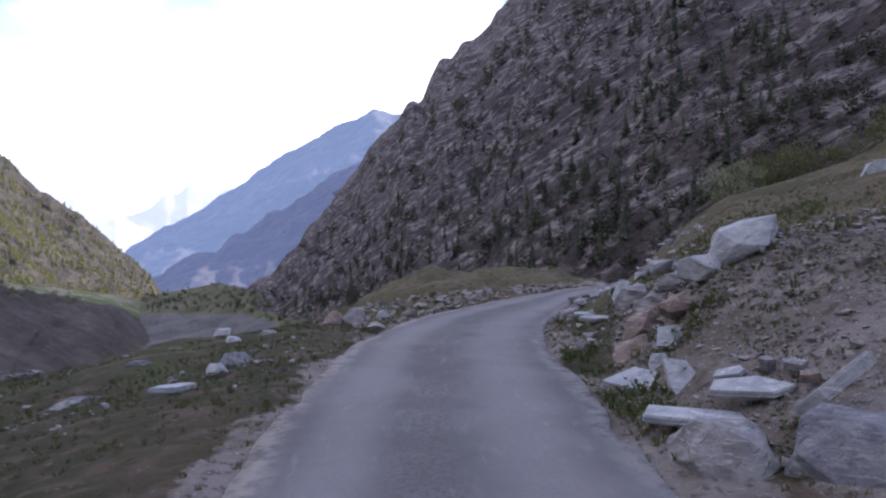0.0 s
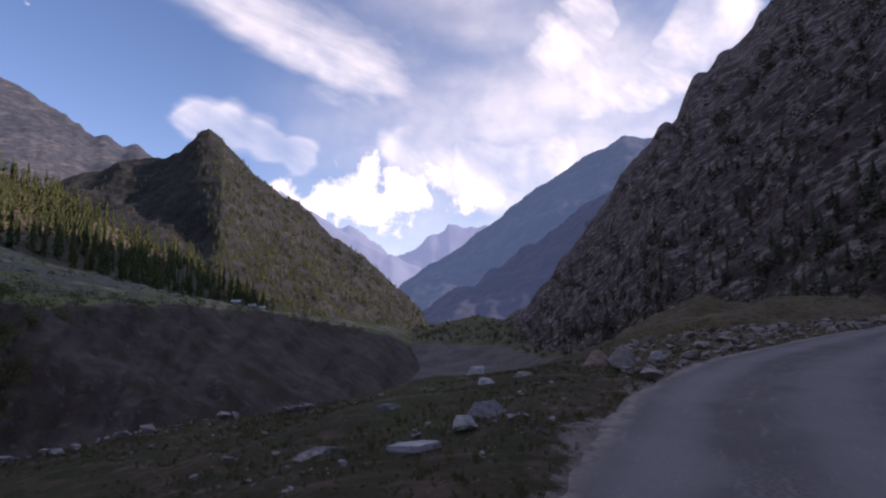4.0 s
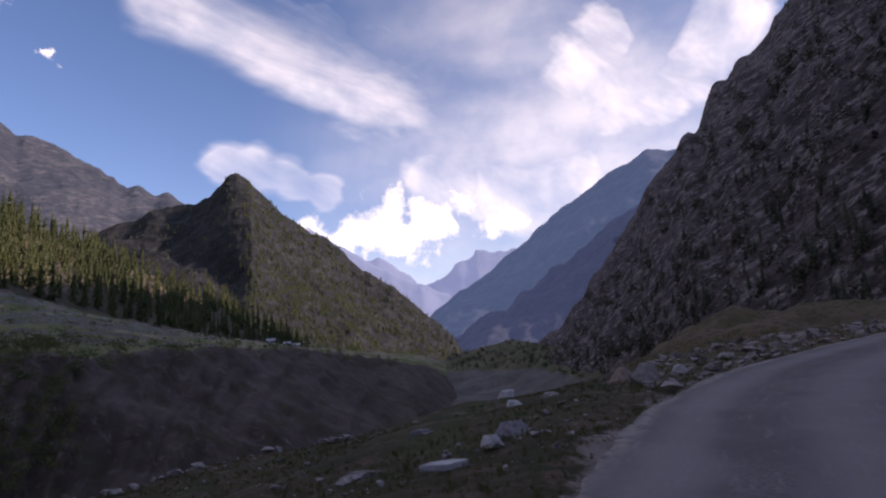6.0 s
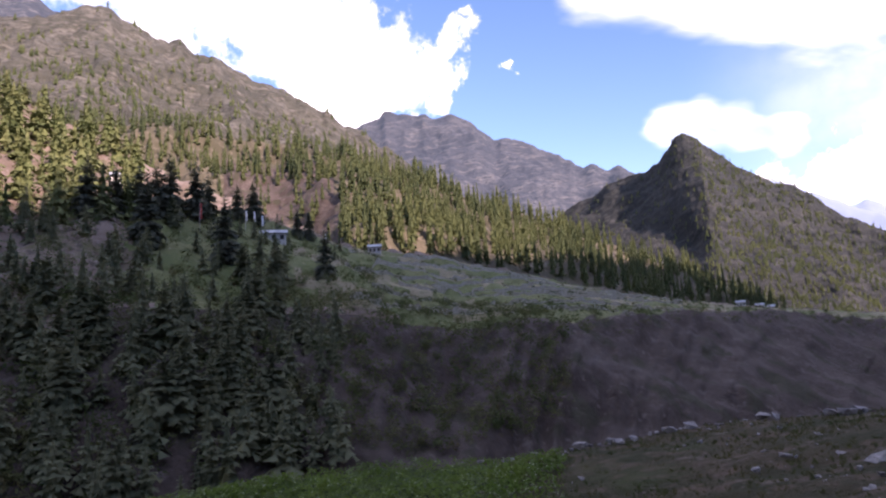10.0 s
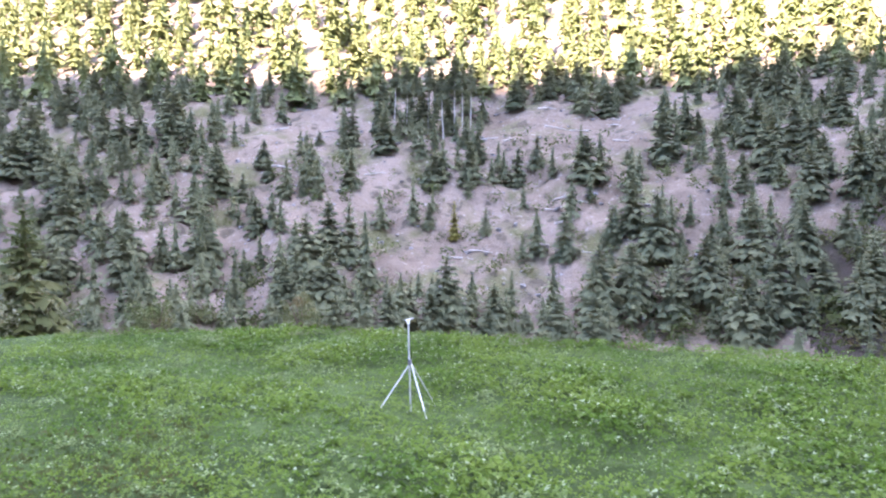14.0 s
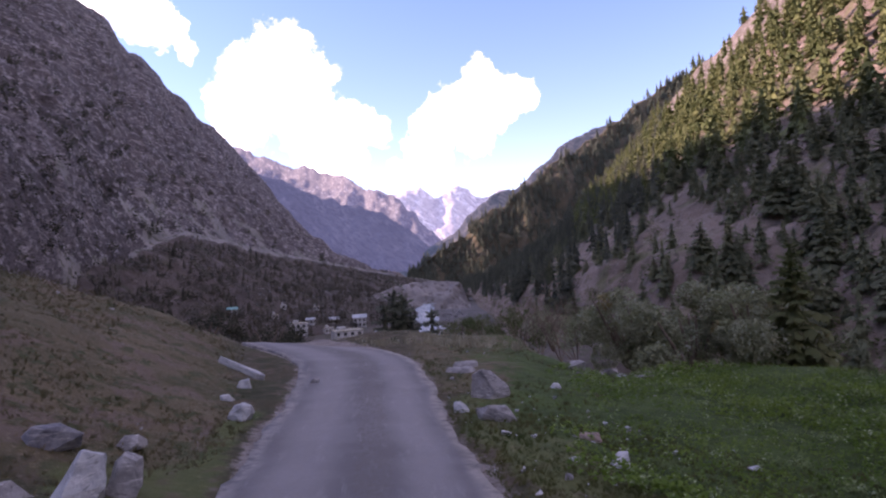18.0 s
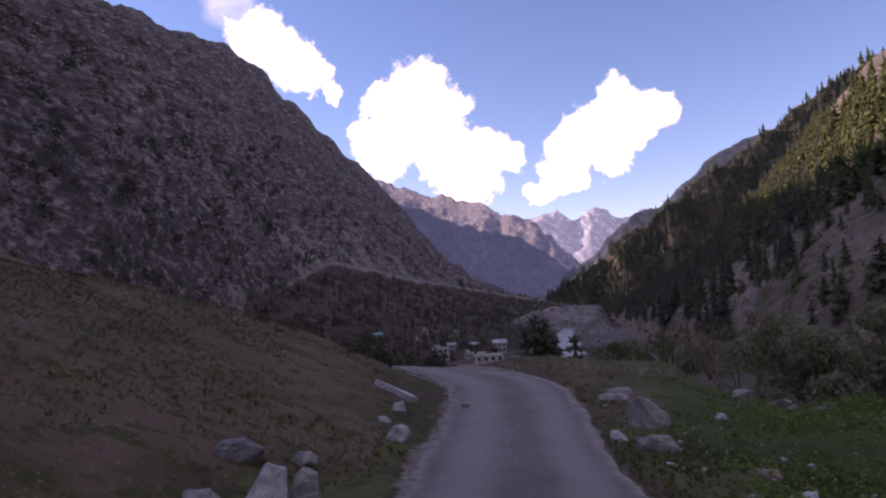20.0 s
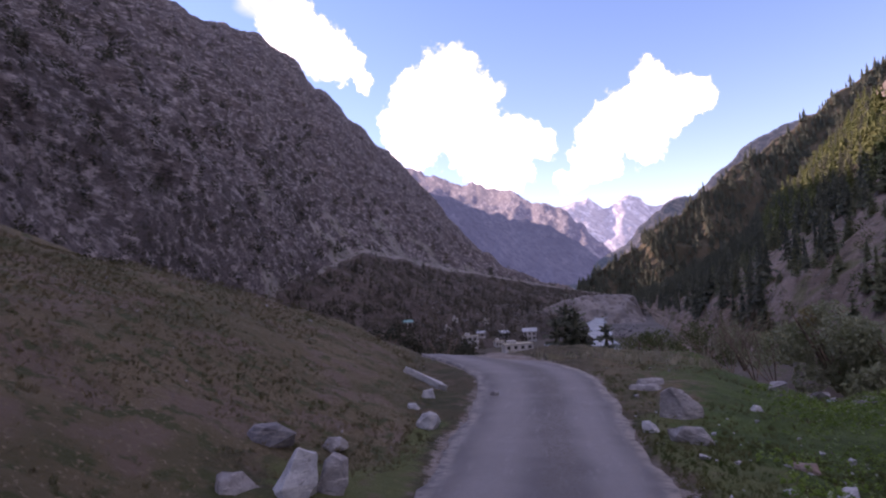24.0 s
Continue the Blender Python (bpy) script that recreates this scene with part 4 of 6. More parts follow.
def bough_tree(rng, tiers, boughs, twigs, wide=0.24, crown_from=0.06, droop=0.62, core=True):
    """Verts and faces of a conifer crown one metre high: whorls of drooping boughs, each a saw-edged fan of sprays."""
    V, F = [], []

    def tri(a, b, c):
        F.append((len(V), len(V) + 1, len(V) + 2))
        V.extend((a, b, c))

    up = np.array([0.0, 0.0, 1.0])
    for i in range(tiers):
        t = (i + rng.uniform(-.25, .25)) / tiers
        t = min(max(t, 0.0), 0.97)
        z = crown_from + (0.985 - crown_from) * t
        count = max(4, int(round(boughs * (1 - 0.45 * t))))
        spin = rng.uniform(0, 6.2832)
        for k in range(count):
            a = spin + 6.2832 * (k + rng.uniform(-.3, .3)) / count
            z += rng.uniform(-.35, .35) / tiers
            out = np.array([math.cos(a), math.sin(a), 0.0])
            side = np.array([-math.sin(a), math.cos(a), 0.0])
            L = (wide * (1 - t) ** 0.82 * min(1.0, 0.62 + t * 3.2) + 0.018) * rng.uniform(0.62, 1.2)
            rise, fall = 0.10 + 0.75 * t * t + rng.uniform(-.08, .08), droop * (1 - 0.6 * t)

            def at_(s):
                return out * (L * s) + up * (z + L * (rise * s - fall * s * s))
            for j in range(twigs):
                s0 = 0.12 + 0.80 * j / twigs
                half = L * ((0.46 - 0.26 * s0) if twigs < 4 else (0.38 - 0.22 * s0)) * rng.uniform(0.75, 1.2)
                for sign in (-1, 1):
                    tip = at_(min(s0 + 0.34, 1.02)) + side * sign * half - up * half * rng.uniform(0.3, 1.1)
                    tri(at_(s0), at_(min(s0 + 0.50, 1.0)), tip) if sign > 0 else tri(at_(min(s0 + 0.50, 1.0)), at_(s0), tip)
    if not core:
        return np.array(V), np.array(F)
    core_v, core_f = spire(rng, max(5, tiers // 2), 4)
    core_v = core_v * np.array([wide / 0.42, wide / 0.42, 1.0 - crown_from]) + np.array([0, 0, crown_from])
    n0 = len(V)
    V = np.concatenate([np.array(V), core_v])
    F = np.concatenate([np.array(F), core_f + n0])
    n0 = len(V)
    stem = [(0.013 * math.cos(k * 2.094), 0.013 * math.sin(k * 2.094), -.03) for k in range(3)] + [(0, 0, .95)]
    return np.concatenate([V, stem]), np.concatenate([F, [(n0, n0 + 1, n0 + 3), (n0 + 1, n0 + 2, n0 + 3), (n0 + 2, n0, n0 + 3)]])


def leaf_cloud(rng, count, leaf, lobes=5, height=1.0, spread=0.6):
    """Verts and faces of a shrub crown one metre high: small bent leaves round several lobes."""
    centres = np.stack([rng.uniform(-spread, spread, lobes) * 0.6, rng.uniform(-spread, spread, lobes) * 0.6, rng.uniform(0.35, 0.75, lobes) * height], -1)
    sizes = rng.uniform(0.2, 0.36, lobes) * (0.62 if lobes > 12 else 1.0)
    if lobes > 12:
        centres[:, 2] = rng.uniform(0.15, 0.85, lobes) * (1 - 0.5 * (np.hypot(centres[:, 0], centres[:, 1]) / (spread * 0.85)) ** 2)
    pick = rng.integers(lobes, size=count)
    d = rng.normal(size=(count, 3))
    d /= np.linalg.norm(d, axis=1)[:, None]
    p = centres[pick] + d * (sizes[pick] * rng.uniform(0.45, 1.1, count) ** 0.5)[:, None] * np.array([1, 1, 0.95])
    p[:, 2] = np.maximum(p[:, 2], 0.02)
    u = rng.normal(size=(count, 3))
    u /= np.linalg.norm(u, axis=1)[:, None]
    w = np.cross(u, rng.normal(size=(count, 3)))
    w /= np.linalg.norm(w, axis=1)[:, None]
    s = leaf * rng.uniform(0.6, 1.4, (count, 1))
    v = np.stack([p - u * s, p + w * s * 0.5, p + u * s, p - w * s * 0.5], 1).reshape(-1, 3)
    q = np.arange(count * 4).reshape(-1, 4)
    return v, np.concatenate([q[:, :3], q[:, [0, 2, 3]]])


def scatter(name, shapes, places, sizes, mat, seed, label, category, width=(0.8, 1.2), sink=0.0):
    """Many plants or stones in one mesh."""
    rng = np.random.default_rng(seed)
    V, F, base = [], [], 0
    for p, s in zip(places, sizes):
        v, f = shapes[rng.integers(len(shapes))]
        a = rng.uniform(0, 6.283)
        c, d = math.cos(a), math.sin(a)
        w = s * rng.uniform(*width)
        V.append(np.stack([(v[:, 0] * c - v[:, 1] * d) * w, (v[:, 0] * d + v[:, 1] * c) * w, v[:, 2] * s - sink * s], -1) + p)
        F.append(f + base)
        base += len(v)
    return link_mesh(name, np.concatenate(V), np.concatenate(F), mat, smooth=False, label=label, category=category, kind="stuff")


def part(name, verts, faces, mat, parent, label="", smooth=False):
    return link_mesh(name, verts, faces, mat, parent, smooth, label)


def tube(a, b, r0, r1, sides=7, bend=0.0, steps=1, rng=None):
    """Verts and faces of a tapered stem from a to b."""
    a, b = np.array(a, float), np.array(b, float)
    d = (b - a) / np.linalg.norm(b - a)
    u = np.cross(d, (0.3, 0.9, 0.2))
    u /= np.linalg.norm(u)
    w = np.cross(d, u)
    v = []
    for i in range(steps + 1):
        t = i / steps
        c = a + (b - a) * t + (u * math.sin(t * 3.1) * bend)
        r = r0 + (r1 - r0) * t
        v += [c + (u * math.cos(k * 6.2832 / sides) + w * math.sin(k * 6.2832 / sides)) * r for k in range(sides)]
    f = [(i * sides + k, i * sides + (k + 1) % sides, (i + 1) * sides + (k + 1) % sides, (i + 1) * sides + k) for i in range(steps) for k in range(sides)]
    f += [tuple(range(sides))[::-1], tuple(range(steps * sides, (steps + 1) * sides))]
    return v, f


def merge(*pieces):
    V, F = [], []
    for v, f in pieces:
        F += [tuple(int(i) + len(V) for i in face) for face in f]
        V += [tuple(p) for p in v]
    return V, F


def conifer(seed, h, crown_from=0.08, wide=0.17, leaf_mat=None, bark_mat=None, name="conifer", label="dark green spruce on the hillside", lean=0.0):
    """A spruce: tapered trunk and whorls of drooping boughs with side sprays."""
    rng = np.random.default_rng(seed)
    root = tagged(new(name), label, "tree", "hillside conifers")
    root.empty_display_size = 0.3
    part("trunk", *tube((0, 0, -0.5), (lean, 0, h * 0.97), h * 0.014, h * 0.002, 6, h * 0.01, 5), bark_mat or bark, root)
    V, F = bough_tree(rng, 22, 9, 5, wide, crown_from)
    V = V * h + np.outer(V[:, 2], (lean, 0, 0))
    part("crown", V, F, leaf_mat or needles, root)
    return root


def fallen_log(seed, m, length):
    rng = np.random.default_rng(seed)
    root = tagged(new("fallen_log"), "weathered grey fallen trunk on the bare slope", "log", "fallen trunks")
    root.matrix_world = m
    part("trunk", *tube((-length / 2, 0, .12), (length / 2, 0, .2), .16, .07, 7, .12, 5), pale_bark, root)
    for k in range(3):
        x = rng.uniform(-.3, .4) * length
        part("broken_branch", *tube((x, 0, .16), (x + .5, rng.uniform(-.7, .7), .16 + rng.uniform(.2, .7)), .04, .015, 5), pale_bark, root)
    return root


def shrub(seed, h, wide, leaf_mat, name="shrub", label="", leaves=900, leaf=0.05, stems=6):
    rng = np.random.default_rng(seed)
    root = tagged(new(name), label, "bush")
    root.empty_display_size = 0.3
    for _ in range(stems):
        part("stem", *tube((0, 0, -0.15), (rng.uniform(-.35, .35) * wide, rng.uniform(-.35, .35) * wide, h * rng.uniform(.5, .8)), 0.03 * h, 0.008 * h, 5, 0.05, 3), bark, root)
    v, f = leaf_cloud(rng, leaves, leaf, 24, 1.0, 0.85)
    part("crown", v * np.array([wide, wide, h]), f, leaf_mat, root)
    return root


leaf_pale = material("willow leaves", tones((0.8, (0.17, 0.195, 0.10), (0.27, 0.29, 0.19)), (3.0, (0.42, 0.43, 0.36), 0.55, 0.75), (0.5, (0.22, 0.18, 0.08), 0.58, 0.7)), 0.7, sheer=0.4)
leaf_green = material("shrub leaves", tones((0.12, (0.065, 0.095, 0.03), (0.13, 0.14, 0.06)), (1.0, (0.19, 0.20, 0.10), 0.56, 0.75), (0.3, (0.16, 0.12, 0.06), 0.58, 0.7)), 0.75, sheer=0.4)
# Greyer needles for trees out of the sun; shade is in the colour.
needles_shade = material("shaded needles", tones((0.1, (0.085, 0.10, 0.075), (0.145, 0.16, 0.115)), (1.2, (0.19, 0.205, 0.15), 0.52, 0.75)), 0.85, sheer=0.4)
valley_leaf = material("valley wood leaves", tones((0.05, (0.07, 0.066, 0.05), (0.12, 0.108, 0.085)), (0.5, (0.15, 0.14, 0.115), 0.55, 0.75)), 0.85, sheer=0.4)
# Yellower copy for the lit slope; sunlight is put into the colour.
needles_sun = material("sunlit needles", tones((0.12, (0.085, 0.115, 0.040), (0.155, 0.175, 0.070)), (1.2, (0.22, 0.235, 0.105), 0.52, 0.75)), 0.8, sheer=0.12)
needles_yellow = material("yellowing needles", tones((1.0, (0.17, 0.16, 0.04), (0.24, 0.21, 0.06))), 0.8, sheer=0.4)
needles_near = material("spruce needles", tones((0.16, (0.115, 0.136, 0.080), (0.205, 0.222, 0.132)), (1.2, (0.23, 0.248, 0.145), 0.5, 0.74), (0.3, (0.20, 0.195, 0.09), 0.6, 0.74)), 0.8, sheer=0.4)
pale_bark = material("pale bark", tones((2.0, (0.34, 0.31, 0.29), (0.5, 0.47, 0.44))), 0.9)

rng0 = np.random.default_rng(4)
spires = [spire(rng0) for _ in range(8)]
small_firs = [spire(rng0, 5, 5) for _ in range(8)]
slim_shrubs = [bough_tree(rng0, 5, 5, 1, .26 + .05 * (k % 4), 0.0, .5, False) for k in range(8)]
light_firs = [bough_tree(rng0, 10, 6, 2, .23 + .03 * (k % 4)) for k in range(8)]
far_firs = [bough_tree(rng0, 8, 5, 1, .18 + .02 * (k % 3)) for k in range(8)]


def bush(rng, count=84):
    """Verts and faces of a low round bush one metre high, of single small leaves."""
    d = rng.normal(size=(count, 3))
    d /= np.linalg.norm(d, axis=1)[:, None]
    lump = 0.85 + 0.3 * np.sin(d[:, 0] * 5 + rng.uniform(0, 6)) * np.sin(d[:, 1] * 5 + rng.uniform(0, 6))
    p = d * (rng.uniform(0.5, 1.0, count) ** 0.5 * lump)[:, None] * np.array([.5, .5, .45]) + np.array([0, 0, .42])
    p[:, 2] = np.maximum(p[:, 2], 0.03)
    u = rng.normal(size=(count, 3)) * np.array([1, 1, .7])
    u /= np.linalg.norm(u, axis=1)[:, None]
    w = np.cross(u, d) * .5
    s = 0.105 * rng.uniform(.6, 1.3, (count, 1))
    return np.stack([p - u * s * .6 + w * s, p + u * s, p - u * s * .6 - w * s], 1).reshape(-1, 3), np.arange(count * 3).reshape(-1, 3)


bushes = [bush(rng0) for _ in range(8)]
small_bushes = [bush(rng0, 34) for _ in range(8)]


def spaced(places, sizes, gap):
    """Keeps only the trees that stand clear of those before them."""
    keep = []
    for i, (q, s) in enumerate(zip(places, sizes)):
        if not keep or (np.linalg.norm(places[keep] - q, axis=1) > gap * (sizes[keep] + s) * 0.5).all():
            keep.append(i)
    return places[keep], sizes[keep]


def clear(a, t):
    """How thickly trees stand on the slope across the ravine: bare soil, brushy spur, grey scree end."""
    wob = 4 * np.sin(t * 31) + 2.5 * np.sin(a * 1.3)
    soil = ((a > 117 + wob) & (a < 141 + wob) & (t > 0.20) & (t < 0.37)) | ((a > 142 + wob) & (a < 154 + wob) & (t > 0.27) & (t < 0.57)) | ((a > 115 + wob) & (a < 133) & (t > 0.40) & (t < 0.52))
    scree = (a > 176 + wob) & (t > 0.12) & (t < 0.48)
    spur = (a < 101 + wob) & (t > 0.335)
    return np.where(soil, 0.10, np.where(scree, 0.22, np.where(spur, 0.10, np.where(a > 153, 0.9, 1.0))))


def band(a, t, a0, a1, t0, t1):
    return ((a > a0) & (a < a1) & (t > t0) & (t < t1)) * 1.0


# Single trees of the slope across the ravine.
kinds = [conifer(100 + i, 10.0, 0.02 + 0.03 * (i % 3), 0.24 + 0.03 * (i % 3), needles_near, lean=0.25 * (i % 2)) for i in range(6)]
spots = hill.spots(1100, 3, lambda a, t: band(a, t, 80, 192, 0.12, 0.58) * clear(a, t), 1.7)
heights = np.where(rng0.random(len(spots)) < .25, rng0.uniform(0.25, 0.45, len(spots)), rng0.uniform(0.5, 0.98, len(spots)))
near_spots, heights = spaced(spots, heights * 10, 0.40)
near_spots, heights = near_spots[:295], heights[:295] / 10
for i, p in enumerate(near_spots):
    s = float(heights[i])
    m = pose(p[0], p[1], p[2] - 0.3, 0, rng0.uniform(-2, 2), rng0.uniform(0, 360)) @ Matrix.Diagonal((s * rng0.uniform(1.0, 1.35), s * rng0.uniform(1.0, 1.35), s, 1))
    (kinds[i] if i < 6 else copy_thing(kinds[i % 6], m)).matrix_basis = m
tall_firs = [bough_tree(rng0, 9, 6, 2, .20 + .025 * (k % 4)) for k in range(8)]
places, tall = spaced(hill.spots(4300, 6, lambda a, t: band(a, t, 93, 188, 0.55, 1.0) * np.where((a > 167) & (a < 180) & (t > 0.86), 0.10, 1.0) * np.where((a > 148) & (a < 158), 0.5, 1.0), 1.5), rng0.uniform(8, 16, 4300), 0.52)
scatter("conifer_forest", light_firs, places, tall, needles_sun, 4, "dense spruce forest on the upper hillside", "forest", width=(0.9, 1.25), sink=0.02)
places = np.concatenate([hill.spots(820, 7, lambda a, t: band(a, t, 76, 192, 0.11, 0.60) * clear(a, t), 1.3), hill.spots(60, 5, lambda a, t: band(a, t, 80, 104, 0.36, 0.64), 1.5)])
places, tall = spaced(places, rng0.uniform(3.5, 8, len(places)), 0.40)
scatter("conifer_forest", light_firs, places, tall, needles_near, 14, "blue-green spruces on the lower hillside", "forest", width=(0.95, 1.3), sink=0.02)
places = np.concatenate([hill.spots(1050, 23, lambda a, t: band(a, t, 179, 199.5, 0.20, 1.0) * np.where(t > .55, 2.0, np.where(a > 190, 1.6, .4)), 0.5), cliff.spots(220, 13, lambda a, t: (a > -30) * np.clip(0.3 - t, 0, 1), 1.0)])
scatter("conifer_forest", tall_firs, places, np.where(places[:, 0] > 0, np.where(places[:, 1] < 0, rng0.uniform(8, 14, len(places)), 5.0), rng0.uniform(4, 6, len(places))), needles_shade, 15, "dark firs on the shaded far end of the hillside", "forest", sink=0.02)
places = lit_ridge.spots(2100, 1, lambda a, t: np.where((a > 76) & (t < 0.5), 0.12, 1.0) * (t > 0.02), 1.5)
places, tall = spaced(places, rng0.uniform(14, 27, len(places)), 0.26)
scatter("conifer_forest", far_firs, places, tall, needles, 2, "sunlit conifer forest covering the ridge", "forest", sink=0.02)
places = far_wood.spots(1500, 20, lambda a, t: (t > 0.05) * 1.0, 0.3)
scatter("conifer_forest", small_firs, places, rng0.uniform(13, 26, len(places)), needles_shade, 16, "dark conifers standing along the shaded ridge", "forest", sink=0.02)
places = brown.spots(2400, 8, lambda a, t: np.clip(1.0 - t, 0.05, 1))
scatter("conifer_forest", small_firs, places, rng0.uniform(9, 18, len(places)), needles, 5, "scattered dark trees on the dry mountain", "forest")
places = pyramid.spots(2600, 9, lambda a, t: np.where(a < 43.5, 1.0, 0.16))
scatter("conifer_forest", small_firs, places, rng0.uniform(4, 10, len(places)), needles, 6, "sparse conifers on the flank of the peak", "forest")
places = terrace.spots(4600, 10, lambda a, t: (t < 0.84) * 1.0)
scatter("valley_wood", small_firs[:2] + small_bushes, places, rng0.uniform(3, 6, len(places)), valley_leaf, 7, "dark low wood on the terrace above the village", "forest")
places = np.concatenate([cliff.spots(2900, 11, lambda a, t: (a > -58) * np.clip(1.05 - t, 0.1, 1), 1.7), cliff.spots(420, 66, lambda a, t: (a > -45) * (t < 0.07), 1.0), cliff_s.spots(1700, 12, lambda a, t: (a < -102) * np.clip(1 - t, 0.05, 1), 1.6)])
scatter("mountain_scrub", slim_shrubs + bushes[:2], places, rng0.uniform(2.2, 8.5, len(places)) * np.clip(np.linalg.norm(places, axis=1) / 300, .45, 1.2), scrub, 8, "dark scrub and juniper dotted over the rock face", "scrub")
places = np.concatenate([hill.spots(1700, 14, lambda a, t: band(a, t, 56, 104, 0.14, 0.40), 1.3), hill.spots(1100, 18, lambda a, t: band(a, t, 100, 196, 0.12, 0.45) * np.where(t < .22, 3.0, 1.0), 1.8), hill.spots(520, 15, lambda a, t: band(a, t, 72, 101, 0.36, 0.66), 1.0), hill.spots(330, 88, lambda a, t: band(a, t, 44, 80, 0.35, 0.65), 0.6), hill.spots(260, 16, lambda a, t: band(a, t, 30, 60, 0.29, 0.37), 0.5)])
scatter("hillside_shrubs", bushes[:3] + small_bushes, places, rng0.uniform(0.9, 3.4, len(places)), leaf_green, 10, "green and brown shrubs along the ravine bank", "scrub")
places = bench_n.spots(200, 17, lambda a, t: (t > 0.5) * 1.0)
scatter("valley_shrubs", bushes + spires[:2], places, rng0.uniform(2, 5, len(places)), scrub, 11, "small dark trees on the valley bench", "scrub")

# Tall bare-stemmed pines, one yellowing spruce, and dark spruces on the spur.
tall = conifer(130, 15.0, 0.58, 0.10, needles_near, pale_bark, "tall_pine", "tall pine with a long pale bare trunk")


def hill_spot(az, t):
    j = int(np.argmin(np.abs(hill.A[0] - az)))
    i = hill.first + int(np.argmin(np.abs(hill.T[hill.first:hill.front, j] - t)))
    return Vector(hill.P[i, j])


for k, (az, t, s) in enumerate([(140.5, 0.46, 1.0), (139.6, 0.48, .9), (138.4, 0.47, 1.05), (137, 0.46, .95), (136.2, 0.47, 1.1), (135.5, 0.48, .9), (141.5, 0.50, .85), (134.6, 0.50, .9)]):
    p = hill_spot(az, t)
    m = pose(p.x, p.y, p.z - 0.2, 0, 1.5 * (k % 3 - 1), 50 * k) @ Matrix.Scale(s, 4)
    (tall if k == 0 else copy_thing(tall, m)).matrix_basis = m
yellow = conifer(140, 6.0, 0.05, 0.16, needles_yellow, None, "larch", "small yellowing conifer on bare soil")
yellow.location = hill_spot(136.2, 0.30)
spur = conifer(150, 14.0, 0.05, 0.24, needles_shade, None, "spruce", "tall dark spruce standing on the spur")
for k, (az, t, s) in enumerate([(83.8, .63, 1.0), (85.2, .62, .8), (87.6, .62, 1.0), (88.7, .6, 1.1), (90.8, .6, 1.2), (91.8, .6, 1), (93.2, .58, .95), (80, .62, .75), (79, .62, .8), (95, .58, .9), (97, .57, 1), (86, .45, 1.1), (77.5, .42, .9), (92.5, .5, 1.2)]):
    p = hill_spot(az, t)
    m = pose(p.x, p.y, p.z - 0.2, 0, 0, 67 * k) @ Matrix.Scale(s, 4)
    (spur if k == 0 else copy_thing(spur, m)).matrix_basis = m

# Fallen trunks and loose stones in the clearing.
for k in range(26):
    az, t = 120 + rng0.random() * 32, 0.26 + rng0.random() * 0.27
    p = hill_spot(az, t)
    fallen_log(600 + k, pose(p.x, p.y, p.z, 0, rng0.uniform(-12, 12), az + rng0.uniform(-35, 35)), rng0.uniform(2.5, 6))

# ---- rocks beside the road ----
def stone_paint(a, b, vein, scale=5.0):
    def paint(n, place):
        c = n.mix(n.ramp(n.noise(place, scale, 7), 0.35, 0.65), a, b)
        c = n.mix(n.ramp(n.noise(n.stretch(place, (1, 1, 5), (25, 20, 0)), scale * 1.4, 6, 0.6, 0.5), 0.52, 0.68), c, vein)
        c = n.mix(n.ramp(n.noise(place, scale * 9, 5), 0.55, 0.72, 0, .5), c, tuple(v * 0.55 for v in a))
        c = n.mix(n.ramp(n.noise(place, scale * 0.7, 7, 0.7), 0.56, 0.68, 0, .7), c, tuple(v * 0.5 for v in b))
        crack = n.noise(n.stretch(n.stretch(place, (1, 1, 1), (25, 35, 0)), (1, 1, 7)), scale * 1.1, 5, 0.6)
        return n.mix(n.ramp(crack, 0.60, 0.66, 0, .6), c, tuple(v * 0.35 for v in a))
    return paint


slate = material("pale slate", stone_paint((0.27, 0.28, 0.30), (0.38, 0.39, 0.41), (0.48, 0.48, 0.50)), 0.8, bumps(22.0, 0.7, 0.02))
pink_stone = material("pinkish gneiss", stone_paint((0.19, 0.135, 0.118), (0.27, 0.205, 0.18), (0.36, 0.315, 0.295)), 0.85, bumps(16.0, 0.9, 0.03))
grey_stone = material("grey boulder", stone_paint((0.17, 0.16, 0.165), (0.27, 0.26, 0.265), (0.38, 0.365, 0.36)), 0.9, bumps(14.0, 0.9, 0.03))
dark_stone = material("dark boulder", stone_paint((0.12, 0.12, 0.14), (0.20, 0.20, 0.22), (0.28, 0.27, 0.27)), 0.9, bumps(14.0, 0.9, 0.03))


def finish(bm, name, mat, label, m, category="rock", group=""):
    me = bpy.data.meshes.new(name)
    bm.to_mesh(me)
    bm.free()
    me.materials.append(mat)
    ob = new(name, me)
    ob.matrix_world = m
    return tagged(ob, label, category, group)


def roughen(bm, seed, amount):
    push = fbm(np.array([v.co[:] for v in bm.verts]) * 4.0, 3, seed) * amount
    for v, d in zip(bm.verts, push):
        v.co += v.normal * float(d)


